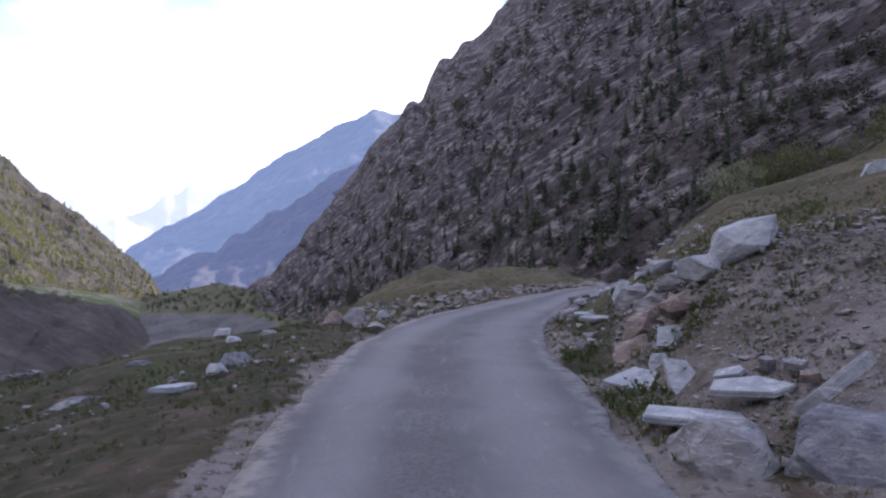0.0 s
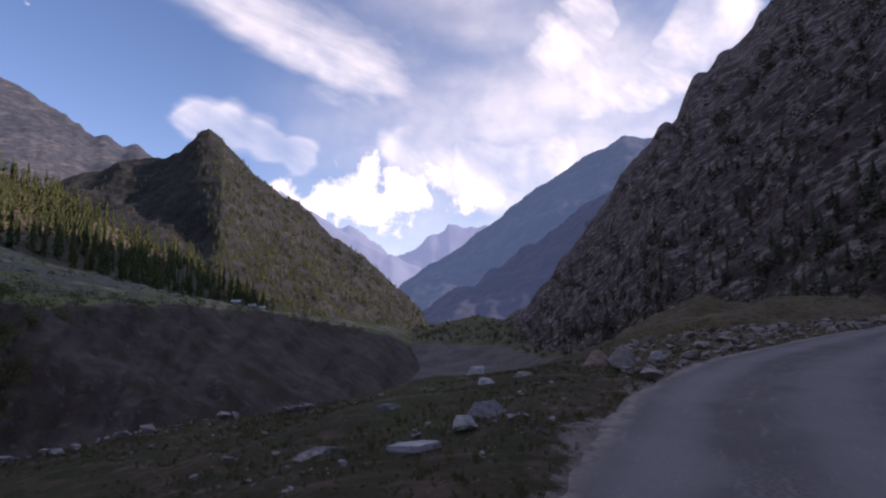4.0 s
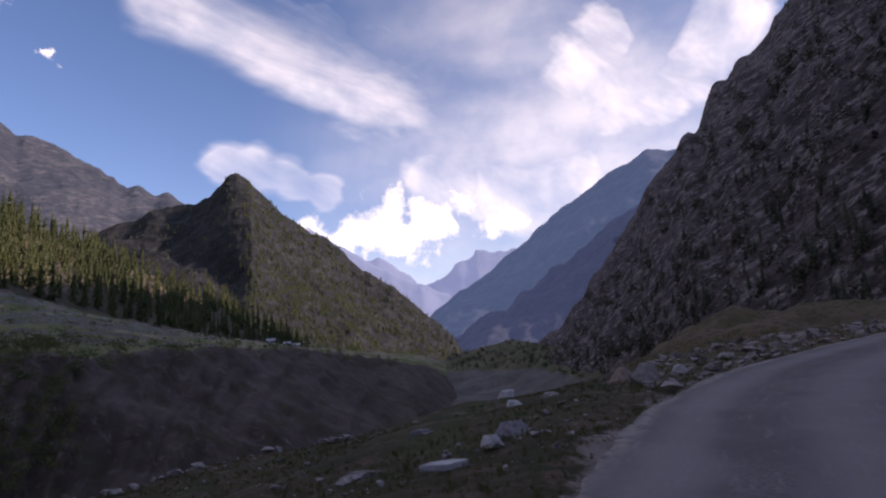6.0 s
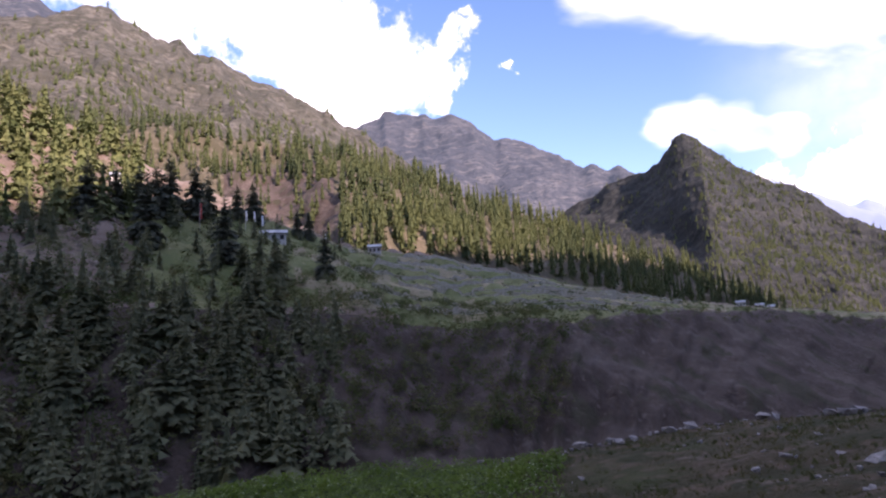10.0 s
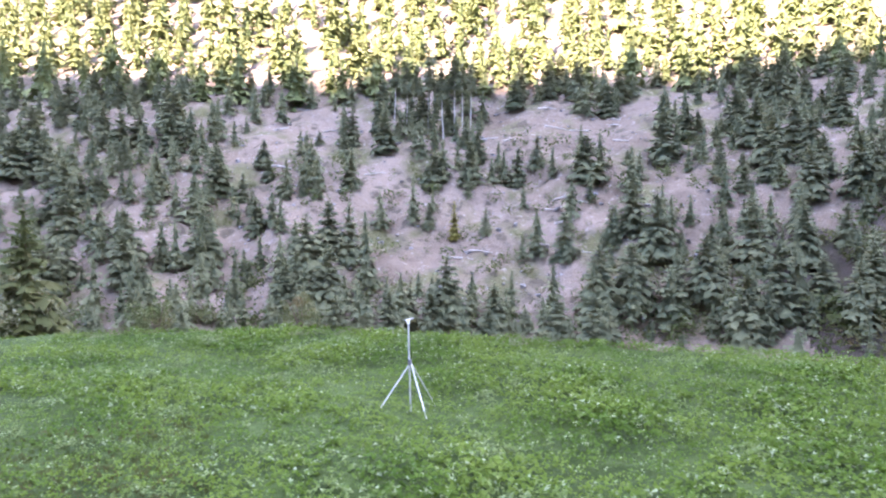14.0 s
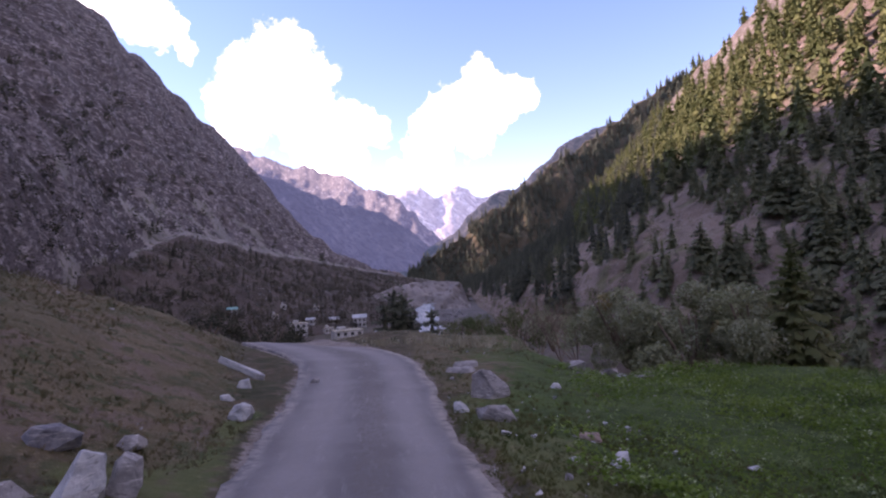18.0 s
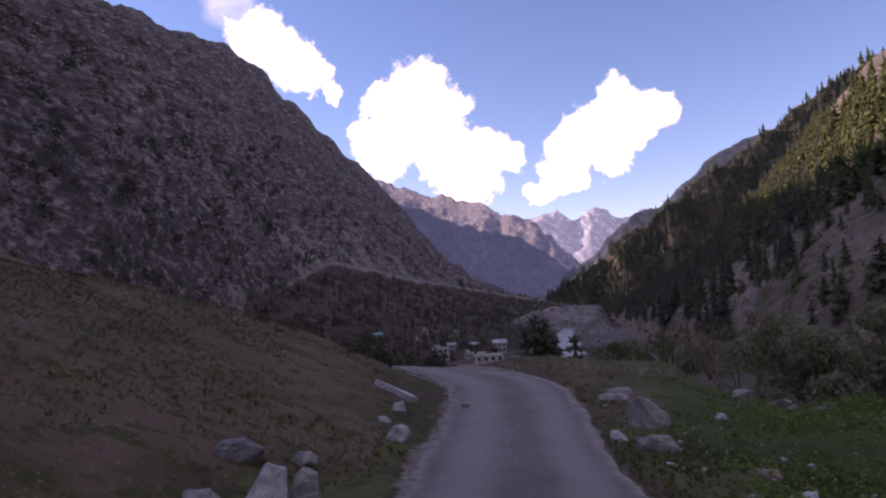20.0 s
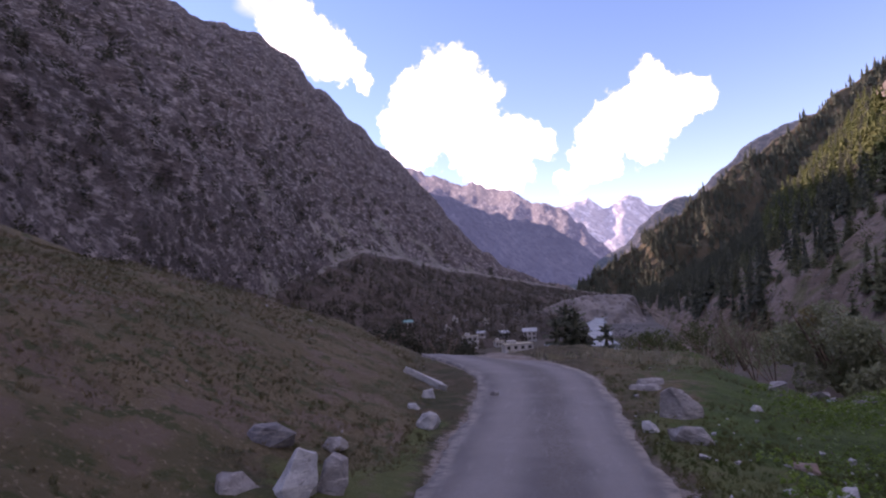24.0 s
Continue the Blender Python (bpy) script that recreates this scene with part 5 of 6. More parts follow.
def boulder(seed, size):
    """An angular broken block: a hull with sharp faces, bedded grain and worn edges."""
    rng = np.random.default_rng(seed)
    bm = bmesh.new()
    lean = rng.uniform(-.22, .22, 2)
    top = rng.uniform(.5, .8)
    for z, wide, count in ((0.0, 0.98, 5), (rng.uniform(.3, .5), 1.0, 4), (rng.uniform(.85, .95), top, 4), (1.0, top * .8, 2)):
        spin = rng.uniform(0, 6.2832)
        for k in range(count):
            a = spin + 6.2832 * (k + rng.uniform(-.32, .32)) / count
            q = wide * rng.uniform(.78, 1.08) / (max(abs(math.cos(a)), abs(math.sin(a))) * .5 + .5)
            h = min(z + rng.uniform(-.07, .07), 1.0)
            bm.verts.new(((math.cos(a) * q * .5 + lean[0] * h) * size[0], (math.sin(a) * q * .5 + lean[1] * h) * size[1], size[2] * (h - .04)))
    hull = bmesh.ops.convex_hull(bm, input=bm.verts)
    bmesh.ops.delete(bm, geom=[v for v in hull["geom_interior"] if isinstance(v, bmesh.types.BMVert)], context="VERTS")
    bmesh.ops.dissolve_limit(bm, angle_limit=0.36, verts=bm.verts, edges=bm.edges)
    bmesh.ops.bevel(bm, geom=bm.edges[:], offset=min(size) * 0.018, segments=1, affect="EDGES")
    bmesh.ops.triangulate(bm, faces=bm.faces)
    bmesh.ops.subdivide_edges(bm, edges=[e for e in bm.edges if e.calc_length() > max(size) * 0.12], cuts=3, use_grid_fill=True)
    bmesh.ops.triangulate(bm, faces=bm.faces)
    bm.normal_update()
    co = np.array([v.co[:] for v in bm.verts]) / min(size)
    beds = np.stack([co[:, 0] * .9, co[:, 1] * .9, co[:, 2] * 5 + co[:, 0] * 2.2], -1)
    push = (fbm(co * 1.6, 3, seed) * 0.028 + fbm(beds, 3, seed + 9, True) * 0.030) * min(size)
    for v, d in zip(bm.verts, push):
        v.co += v.normal * float(d)
    return bm


def slab(seed, size, sides=6):
    """A split slab of slate: an uneven outline with a stepped, broken edge."""
    rng = np.random.default_rng(seed)
    bm = bmesh.new()
    rim = []
    for k in range(sides):
        a = 6.2832 * (k + rng.uniform(-.25, .25)) / sides
        c, s = math.cos(a), math.sin(a)
        q = 1 / (max(abs(c), abs(s)) * .55 + .45) * rng.uniform(0.66, 1.1)
        rim.append((c * q * size[0] / 2, s * q * size[1] / 2))
    layers = [(0, 0.93), (0.34, 1.0), (0.36, 0.95), (0.72, 0.98), (1.0, 0.93)]
    loops = [[bm.verts.new((x * g * rng.uniform(.97, 1.03), y * g * rng.uniform(.97, 1.03), size[2] * h)) for x, y in rim] for h, g in layers]
    for a, b in zip(loops, loops[1:]):
        for k in range(sides):
            bm.faces.new((a[k], a[(k + 1) % sides], b[(k + 1) % sides], b[k]))
    bm.faces.new(loops[0][::-1])
    bm.faces.new(loops[-1])
    bmesh.ops.bevel(bm, geom=[e for e in bm.edges if e.is_manifold and e.calc_face_angle(0) > 0.6], offset=size[2] * 0.03, segments=1, affect="EDGES")
    bmesh.ops.triangulate(bm, faces=bm.faces)
    bmesh.ops.subdivide_edges(bm, edges=[e for e in bm.edges if e.calc_length() > max(size) * 0.3], cuts=2, use_grid_fill=True)
    bm.normal_update()
    roughen(bm, seed, size[2] * 0.06)
    return bm


def at(az, r, lift=0.0):
    p = polar(az, r)
    return p + Vector((0, 0, float(ground_height(p.x, p.y)) + lift))


def rest(az, r, turn=0, tip=0, roll=0, lift=0.0):
    """A pose on the ground there; turn is measured from the line of sight of someone on the road."""
    p = at(az, r, lift)
    return pose(p.x, p.y, p.z, tip, roll, az + turn)


# bearing, distance, size, turn, tip, roll, lift
for seed, az, r, size, turn, tip, roll, lift, mat, label in [
    (1, -28.7, 8.60, (1.15, .55, .42), 10, 14, -32, .02, slate, "large pale grey boulder resting on the cut bank"),
    (2, -25.3, 8.54, (.72, .5, .34), -10, 5, -10, -.02, slate, "pale rounded rock below the large boulder"),
    (3, -23.6, 8.19, (.66, .42, .28), 15, 0, -30, -.02, pink_stone, "brown weathered rock lying on the bank"),
    (4, -19.2, 9.04, (.75, .42, .28), 20, 0, -28, -.03, pink_stone, "reddish brown rock at the roadside"),
    (5, -18.5, 8.02, (.76, .46, .28), 15, 0, -18, -.03, pink_stone, "pinkish layered rock at the roadside"),
    (6, -21.2, 7.1, (.30, .26, .22), 0, 0, 0, -.03, slate, "small pale stone between the slabs"),
    (107, -27.3, 4.57, (.95, .75, .46), 5, 0, 6, -.10, grey_stone, "rough layered grey boulder at the road edge"),
    (8, -39.5, 4.5, (1.2, .8, .52), -10, 0, 0, -.12, dark_stone, "dark grey boulder beside the bank"),
    (9, -18.0, 11.23, (.70, .5, .40), 0, 0, -15, -.03, grey_stone, "grey rock at the foot of the bank"),
    (10, -22.1, 9.53, (.50, .4, .28), 0, 0, -10, -.02, grey_stone, "grey rock lodged in the bank"),
    (11, -14.9, 24.47, (.7, .5, .36), 0, 0, 0, -.05, slate, "pale rock beside the far bend"),
    (12, -17.1, 16.33, (.6, .45, .3), 20, 0, 0, -.04, slate, "pale rock on the verge"),
    (13, -16.8, 17.0, (.9, .5, .35), 40, 0, 0, -.05, grey_stone, "grey rock on the verge near the bend"),
    (14, -36.8, 16.62, (.8, .5, .42), 0, 0, -12, -.05, slate, "pale rock on the grassy hilltop"),
    (15, 10.6, 16.13, (.62, .5, .42), 0, 0, 10, -.05, pink_stone, "reddish and white banded rock on the shoulder"),
    (16, 8.6, 15.27, (.72, .5, .50), 12, 0, 8, -.05, grey_stone, "grey white boulder on the road shoulder"),
    (17, 5.9, 15.91, (.40, .3, .28), 0, 0, -15, -.03, slate, "white pointed stone on the road shoulder"),
    (18, 21.6, 9.69, (.36, .26, .18), 0, 0, 0, -.03, slate, "small pale stone in the grass"),
    (19, 19.7, 10.48, (.70, .5, .24), 15, 0, 0, -.06, dark_stone, "flat dark rock in the grass"),
    (20, 19.6, 14.00, (.5, .35, .22), 0, 0, 0, -.04, slate, "pale stone at the edge of the slope"),
    (21, 20.6, 17.81, (.6, .35, .34), -20, 0, 0, -.04, slate, "whitish rock on the brow of the slope"),
    (22, 16.4, 14.65, (.55, .35, .2), 0, 0, 0, -.04, grey_stone, "grey stone on the grassy brow"),
    (23, -17.3, 12.81, (.58, .42, .38), -15, 0, -20, -.03, slate, "pale grey rock on the slope of the bank"),
    (24, -20.3, 9.4, (.66, .45, .36), 10, 0, -10, -.05, grey_stone, "grey rock half sunk in the bank"),
    (26, -127.6, 8.07, (.68, .45, .30), 0, 0, 0, -.06, dark_stone, "blue grey flat boulder in the dry grass"),
    (27, -129.7, 6.65, (.56, .42, .52), 20, 0, 12, -.05, slate, "pale bluish upright rock beside the road"),
    (28, -132.5, 6.76, (.36, .32, .44), -15, 0, 6, -.05, grey_stone, "grey rounded rock leaning on its neighbour"),
    (29, -125.2, 6.61, (.48, .4, .32), 0, 0, 0, -.06, grey_stone, "low grey rock beside the road"),
    (30, -133.6, 8.50, (.36, .26, .16), 0, 0, 0, -.03, grey_stone, "small stone in the dry grass"),
    (31, -141.6, 10.29, (.42, .34, .30), 0, 0, 0, -.03, slate, "pale round rock at the roadside"),
    (32, -140.7, 11.57, (.32, .25, .18), 0, 0, 0, -.03, slate, "small pale stone at the roadside"),
    (33, -142.1, 12.84, (.30, .26, .24), 0, 0, 0, -.02, slate, "white round stone below the long slab"),
    (245, -163.9, 11.4, (.80, .5, .62), 10, -6, -14, -.08, grey_stone, "big pale angular rock standing in the grass"),
    (34, -161.1, 10.07, (.26, .2, .17), 0, 0, 0, -.02, slate, "small white stone in the grass"),
    (35, -164.3, 9.56, (.66, .42, .28), 12, 0, 6, -.05, grey_stone, "brown grey rock with a dark broken end"),
    (36, -161.4, 13.99, (.82, .5, .2), 0, 0, 0, -.05, grey_stone, "flat pale rock in the dry grass"),
    (37, -174.9, 7.79, (.32, .25, .24), 20, 0, 0, -.03, slate, "small white rock at the field edge"),
    (38, -172.3, 8.87, (.42, .3, .15), 0, 0, 0, -.04, pink_stone, "low reddish stone in the grass"),
    (39, -169.6, 13.13, (.26, .2, .15), 0, 0, 0, -.02, slate, "small pale stone in the grass"),
    (40, -161.4, 14.56, (.8, .5, .26), 10, 0, 0, -.06, grey_stone, "flat layered rock in the dry grass"),
    (41, -180.5, 5.6, (.34, .24, .12), 10, 0, 0, -.05, grey_stone, "rough stone where the field begins"),
    (42, -148, 13.0, (.2, .16, .1), 0, 0, 0, 0.02, grey_stone, "small stone at the road edge"),
    (43, 33, 9.5, (.7, .3, .16), 30, 0, 0, -.04, grey_stone, "long low stone on the grassy shoulder"),
    (44, 27.5, 12.0, (.5, .4, .2), 0, 0, 0, -.05, dark_stone, "dark low stone on the grassy shoulder"),
]:
    finish(boulder(seed, size), "rock", mat, label, rest(az, r, turn, tip, roll, lift))

for seed, az, r, size, turn, tip, roll, lift, sides, mat, label in [
    (51, -18.7, 6.75, (.95, .62, .07), 12, 26, -2, .10, 4, slate, "flat white slate slab tilted towards the road"),
    (52, -23.4, 6.3, (.42, .62, .07), 8, 58, 8, .10, 5, slate, "pale slate slab propped against the bank"),
    (53, -22.1, 7.50, (.42, .34, .07), 0, 55, 0, .08, 5, slate, "small pale slab standing on edge"),
    (54, -27.8, 5.91, (.42, .22, .05), -14, 20, -16, .10, 5, slate, "thin slate shard on the rubble"),
    (55, -26.2, 5.35, (1.2, .42, .08), 4, 8, 2, .06, 5, slate, "long pale slate slab lying at the bank's foot"),
    (56, -30.3, 5.5, (1.05, .34, .07), -4, 24, -4, .12, 5, slate, "grey slate slab behind the long one"),
    (57, -37.0, 4.95, (1.0, .20, .11), -8, 6, -44, .20, 4, slate, "slender pale slab leaning on the bank"),
    (58, -13.6, 13.45, (.75, .5, .08), 0, 6, 0, .03, 6, slate, "flat white slab on the verge"),
    (59, 25.6, 8.55, (.66, .26, .09), 16, 6, 0, .02, 5, slate, "long whitish slab in the rough grass"),
    (60, -142.0, 13.37, (1.3, .26, .12), -8, 0, 28, .26, 4, slate, "long narrow pale slab leaning on the grassy bank"),
    (62, -14.8, 12.02, (.7, .4, .08), 0, 10, 0, .04, 6, slate, "flat pale slab on the verge"),
    (63, -33.1, 5.71, (.26, .2, .08), 30, 20, 0, .06, 5, grey_stone, "small flat stone in the rubble"),
    (64, -34.7, 5.44, (.20, .14, .07), 0, 20, 0, .06, 5, pink_stone, "small flat stone in the rubble"),
    (65, -31.1, 5.83, (.18, .15, .12), 0, 20, 0, .06, 5, grey_stone, "small flat stone in the rubble"),
]:
    finish(slab(seed, size, sides), "stone_slab", mat, label, rest(az, r, turn, tip, roll, lift), "slab")

# Loose rubble, pebbles and gravel.
def pebble(rng):
    bm = bmesh.new()
    for _ in range(9):
        d = rng.normal(size=3)
        d /= np.abs(d).max()
        bm.verts.new((d[0] * .5, d[1] * .42, d[2] * .3 + .2))
    bmesh.ops.convex_hull(bm, input=bm.verts)
    bmesh.ops.triangulate(bm, faces=bm.faces)
    bmesh.ops.delete(bm, geom=[v for v in bm.verts if not v.link_faces], context="VERTS")
    bm.verts.index_update()
    out = np.array([v.co[:] for v in bm.verts]), np.array([[v.index for v in f.verts] for f in bm.faces])
    bm.free()
    return out


pebbles = [pebble(rng0) for _ in range(8)]
bank_stone = material("bank stone", stone_paint((0.17, 0.15, 0.145), (0.27, 0.245, 0.235), (0.36, 0.34, 0.33)), 0.9)


def strewn(count, seed, az, r, test=None):
    rng = np.random.default_rng(seed)
    a = rng.uniform(az[0], az[1], count)
    d = np.sqrt(rng.uniform(r[0] ** 2, r[1] ** 2, count))
    x, y = -np.sin(np.radians(a)) * d, np.cos(np.radians(a)) * d
    ok = road_gap(x, y) > 0.06
    if test is not None:
        ok &= test(a, d)
    p = np.stack([x, y, ground_height(x, y)], -1)[ok]
    p[:, 2] += 0.01
    return p


def sizes_of(n_, low, high, seed):
    return low * (high / low) ** (np.random.default_rng(seed).random(n_) ** 2.2)


def patchy(a, d):
    q = np.stack([np.sin(np.radians(a)) * d, np.cos(np.radians(a)) * d, d * 0], -1)
    return fbm(q * 0.6, 3, 15) > 0.15


p = strewn(9500, 21, (-66, -17), (4.2, 11), lambda a, d: (d > along(a, VERGE_LINE, 1) * 0.95) & (d < along(a, BENCH_LINE, 1) * 1.2))
scatter("bank_rubble", pebbles, p, sizes_of(len(p), .015, .13, 1), bank_stone, 22, "loose grey stones weathering out of the cut bank", "rubble")
p = strewn(1500, 23, (3, 60), (2.5, 18), patchy)
scatter("shoulder_stones", pebbles, p, sizes_of(len(p), .02, .15, 2), grey_stone, 24, "scattered stones on the grassy shoulder", "stones")
p = strewn(1300, 25, (-14, 9), (13, 34), lambda a, d: (road_gap(-np.sin(np.radians(a)) * d, np.cos(np.radians(a)) * d) < 4.5))
scatter("rubble_line", pebbles, p, sizes_of(len(p), .06, .5, 3), bank_stone, 26, "line of pale rubble along the road shoulder", "rubble")
p = strewn(420, 27, (-24, -12), (9, 34))
scatter("rubble_line", pebbles, p, sizes_of(len(p), .06, .5, 4), slate, 28, "pale rubble on the inner verge of the bend", "rubble")
p = strewn(210, 29, (-180, -112), (4, 22))
scatter("verge_stones", pebbles, p, sizes_of(len(p), .02, .14, 5), grey_stone, 30, "small stones scattered on the dry verge", "stones")
p = strewn(650, 31, (32, 66), (13, 18.5), lambda a, d: np.abs(d - along(a, BROW_LINE, 1)) < 0.45)
scatter("brow_stones", pebbles, p, sizes_of(len(p), .05, .36, 6), grey_stone, 32, "pale stones along the brow of the slope", "stones")
p = strewn(26, 36, (-179, -171), (17, 22))
scatter("stream_boulders", pebbles, p, sizes_of(len(p), .15, .55, 17), grey_stone, 37, "pale boulders beside the stream", "stones")
p = strewn(70, 33, (-186, -160), (5, 12))
scatter("field_stones", pebbles, p, sizes_of(len(p), .03, .16, 7), slate, 34, "pale stones in the grass beside the field", "stones")

p = strewn(46, 38, (160, 186), (4.3, 5.3))
scatter("field_edge_stones", pebbles, p, sizes_of(len(p), .05, .15, 39), grey_stone, 40, "row of half-buried stones along the edge of the field", "stones")

# ---- grass and crop ----
turf_blades = material("grass blades", tones((0.8, (0.05, 0.078, 0.02), (0.10, 0.10, 0.038)), (4.0, (0.14, 0.115, 0.06), 0.52, 0.7)), 0.8, sheer=0.4)
dry_blades = material("dry grass blades", tones((0.8, (0.090, 0.080, 0.040), (0.16, 0.128, 0.075)), (4.0, (0.075, 0.080, 0.032), 0.5, 0.66)), 0.85, sheer=0.4)
crop_leaf = material("crop leaves", tones((0.5, (0.060, 0.128, 0.013), (0.116, 0.190, 0.028)), (0.9, (0.16, 0.22, 0.09), 0.56, 0.68), (7.0, (0.30, 0.37, 0.23), 0.57, 0.66)), 0.6, sheer=0.4)


def tuft(rng, blades=9, lean=0.5):
    v, f = [], []
    for _ in range(blades):
        a, b = rng.uniform(0, 6.28), rng.uniform(0.2, lean)
        x, y, h = rng.uniform(-.3, .3), rng.uniform(-.3, .3), rng.uniform(.5, 1)
        c, s = math.cos(a), math.sin(a)
        n0 = len(v)
        v += [(x - s * .05, y + c * .05, 0), (x + s * .05, y - c * .05, 0), (x + c * b * .35, y + s * b * .35, h * .6), (x + c * b, y + s * b, h)]
        f += [(n0, n0 + 1, n0 + 2), (n0 + 1, n0 + 3, n0 + 2)]
    return np.array(v), np.array(f)


def sprig(rng, leaves=6):
    v, f = [], []
    for k in range(leaves):
        a = rng.uniform(0, 6.28)
        c, s = math.cos(a), math.sin(a)
        r, z, L, W = rng.uniform(0, .5), rng.uniform(.35, 1), rng.uniform(.3, .55), rng.uniform(.16, .28)
        x, y = c * r, s * r
        n0 = len(v)
        v += [(x, y, z), (x + c * L * .5 - s * W, y + s * L * .5 + c * W, z + .1), (x + c * L, y + s * L, z - .05), (x + c * L * .5 + s * W, y + s * L * .5 - c * W, z + .1)]
        f += [(n0, n0 + 1, n0 + 2), (n0, n0 + 2, n0 + 3)]
    return np.array(v), np.array(f)


grass_shapes = [tuft(rng0) for _ in range(8)]
sprigs = [sprig(rng0) for _ in range(8)]
p = np.concatenate([strewn(9000, 41, (2, 62), (2.2, 18.5), lambda a, d: d < along(a, BROW_LINE, 1) + .5), strewn(3800, 42, (-200, -150), (2.5, 16), lambda a, d: (a > -181) | (d < 8)), strewn(3200, 43, (-34, -10), (4.5, 15)), strewn(5000, 53, (-204, -158), (2.6, 10))])
scatter("verge_grass", grass_shapes, p, sizes_of(len(p), .03, .11, 8), turf_blades, 44, "short rough green and brown grass on the verge", "grass")
p = np.concatenate([strewn(11000, 45, (-142, -100), (4.5, 20), lambda a, d: d > along(a, VERGE_LINE, 1) * .9), strewn(2600, 54, (-14, 10), (12, 34)), strewn(4600, 46, (-64, -14), (8, 26), lambda a, d: d > along(a, BENCH_LINE, 1) * 1.1), strewn(1500, 47, (-178, -157), (12, 24)), strewn(1800, 48, (-64, -18), (4, 10), patchy)])
scatter("dry_grass", grass_shapes, p, sizes_of(len(p), .035, .11, 9), dry_blades, 49, "dry yellowish grass on the bank", "grass")
weed_leaf = material("weed leaves", tones((0.9, (0.055, 0.08, 0.024), (0.10, 0.12, 0.04)), (4.0, (0.15, 0.135, 0.06), 0.55, 0.7)), 0.8, sheer=0.3)
p = np.concatenate([strewn(1500, 58, (-27, -12), (5.0, 9.5), lambda a, d: patchy(a, d * 1.7)), strewn(500, 59, (-40, -18), (4.4, 8.5), lambda a, d: patchy(a * 1.5, d * 2.3))])
scatter("roadside_weeds", sprigs + grass_shapes, p, sizes_of(len(p), .06, .22, 60), weed_leaf, 61, "weeds growing between the slabs at the roadside", "weeds", width=(.6, 1.0))
reeds = material("pale seeding grass", tones((1.5, (0.24, 0.22, 0.15), (0.36, 0.34, 0.26))), 0.85, sheer=0.4)
p = strewn(420, 55, (-167, -150), (20, 25))
scatter("seeding_grass", grass_shapes, p, sizes_of(len(p), .18, .5, 56), reeds, 57, "pale tall seeding grass along the brow", "grass", width=(.5, .8))
thin = np.random.default_rng(52).random(36000)
p = strewn(36000, 50, (57, 192), (4.0, 19), lambda a, d: (thin > (a - 176) / 15) & (thin < (a - 55) / 11 + (d - 9) * 0.06) & (d > along(a, VERGE_LINE, 1) - .7) & (d < along(a, BROW_LINE, 1) + .4))
scatter("crop_plants", sprigs, p, (.09 + .07 * np.clip(fbm(p * np.array([.6, .6, 0]), 3, 6) + .6, 0, 1.6)) * np.random.default_rng(5).uniform(.7, 1.6, len(p)), crop_leaf, 51, "dense bright green leafy field crop", "crop", width=(.5, .9))

p = hill.spots(900, 61, lambda a, t: band(a, t, 112, 158, 0.17, 0.56), 1.6)
scatter("slope_stones", pebbles, p, sizes_of(len(p), .15, 1.1, 62), grey_stone, 63, "pale stones strewn over the bare slope", "stones")

# ---- sprinkler, huts, posts, water ----
galvanised = material("galvanised pipe", tones((6.0, (0.5, 0.51, 0.53), (0.62, 0.63, 0.65))), 0.45, metal=0.6)
white_paint = material("white plaster", tones((0.5, (0.42, 0.41, 0.40), (0.55, 0.54, 0.53)), (2.0, (0.30, 0.28, 0.265), 0.6, 0.75)), 0.9)
tin_blue = material("blue tin roof", tones((0.5, (0.10, 0.26, 0.26), (0.15, 0.33, 0.32))), 0.5)
tin_grey = material("grey tin roof", tones((0.5, (0.30, 0.33, 0.37), (0.42, 0.45, 0.49))), 0.45)
dark_glass = material("dark window", tones((1.0, (0.03, 0.03, 0.035), (0.05, 0.05, 0.055))), 0.3)
wood_dark = material("weathered timber", tones((2.0, (0.14, 0.10, 0.07), (0.22, 0.17, 0.12))), 0.9)
dry_stone = material("dry stone wall", tones((0.6, (0.33, 0.31, 0.25), (0.44, 0.41, 0.35)), (2.5, (0.20, 0.19, 0.13), 0.52, 0.66)), 0.95, bumps(2.0, 1.0, 0.2))
red_cloth = material("red cloth", tones((1.0, (0.45, 0.06, 0.05), (0.55, 0.10, 0.08))), 0.9)
white_cloth = material("white cloth", tones((1.0, (0.7, 0.7, 0.7), (0.8, 0.8, 0.8))), 0.9)
water = material("white water", tones((0.25, (0.22, 0.26, 0.30), (0.46, 0.49, 0.52)), (0.9, (0.10, 0.13, 0.14), 0.46, 0.60)), 0.6, bumps(1.0, 0.6, 0.4))


def block(size, at_=(0, 0, 0), bevel=0.02):
    """Verts and faces of a softly edged box standing at a point."""
    bm = bmesh.new()
    bmesh.ops.create_cube(bm, size=1.0)
    for v in bm.verts:
        v.co = Vector((v.co.x * size[0] + at_[0], v.co.y * size[1] + at_[1], (v.co.z + 0.5) * size[2] + at_[2]))
    if bevel:
        bmesh.ops.bevel(bm, geom=bm.edges[:], offset=bevel, segments=1, affect="EDGES")
    bm.verts.index_update()
    out = [v.co[:] for v in bm.verts], [tuple(v.index for v in f.verts) for f in bm.faces]
    bm.free()
    return out


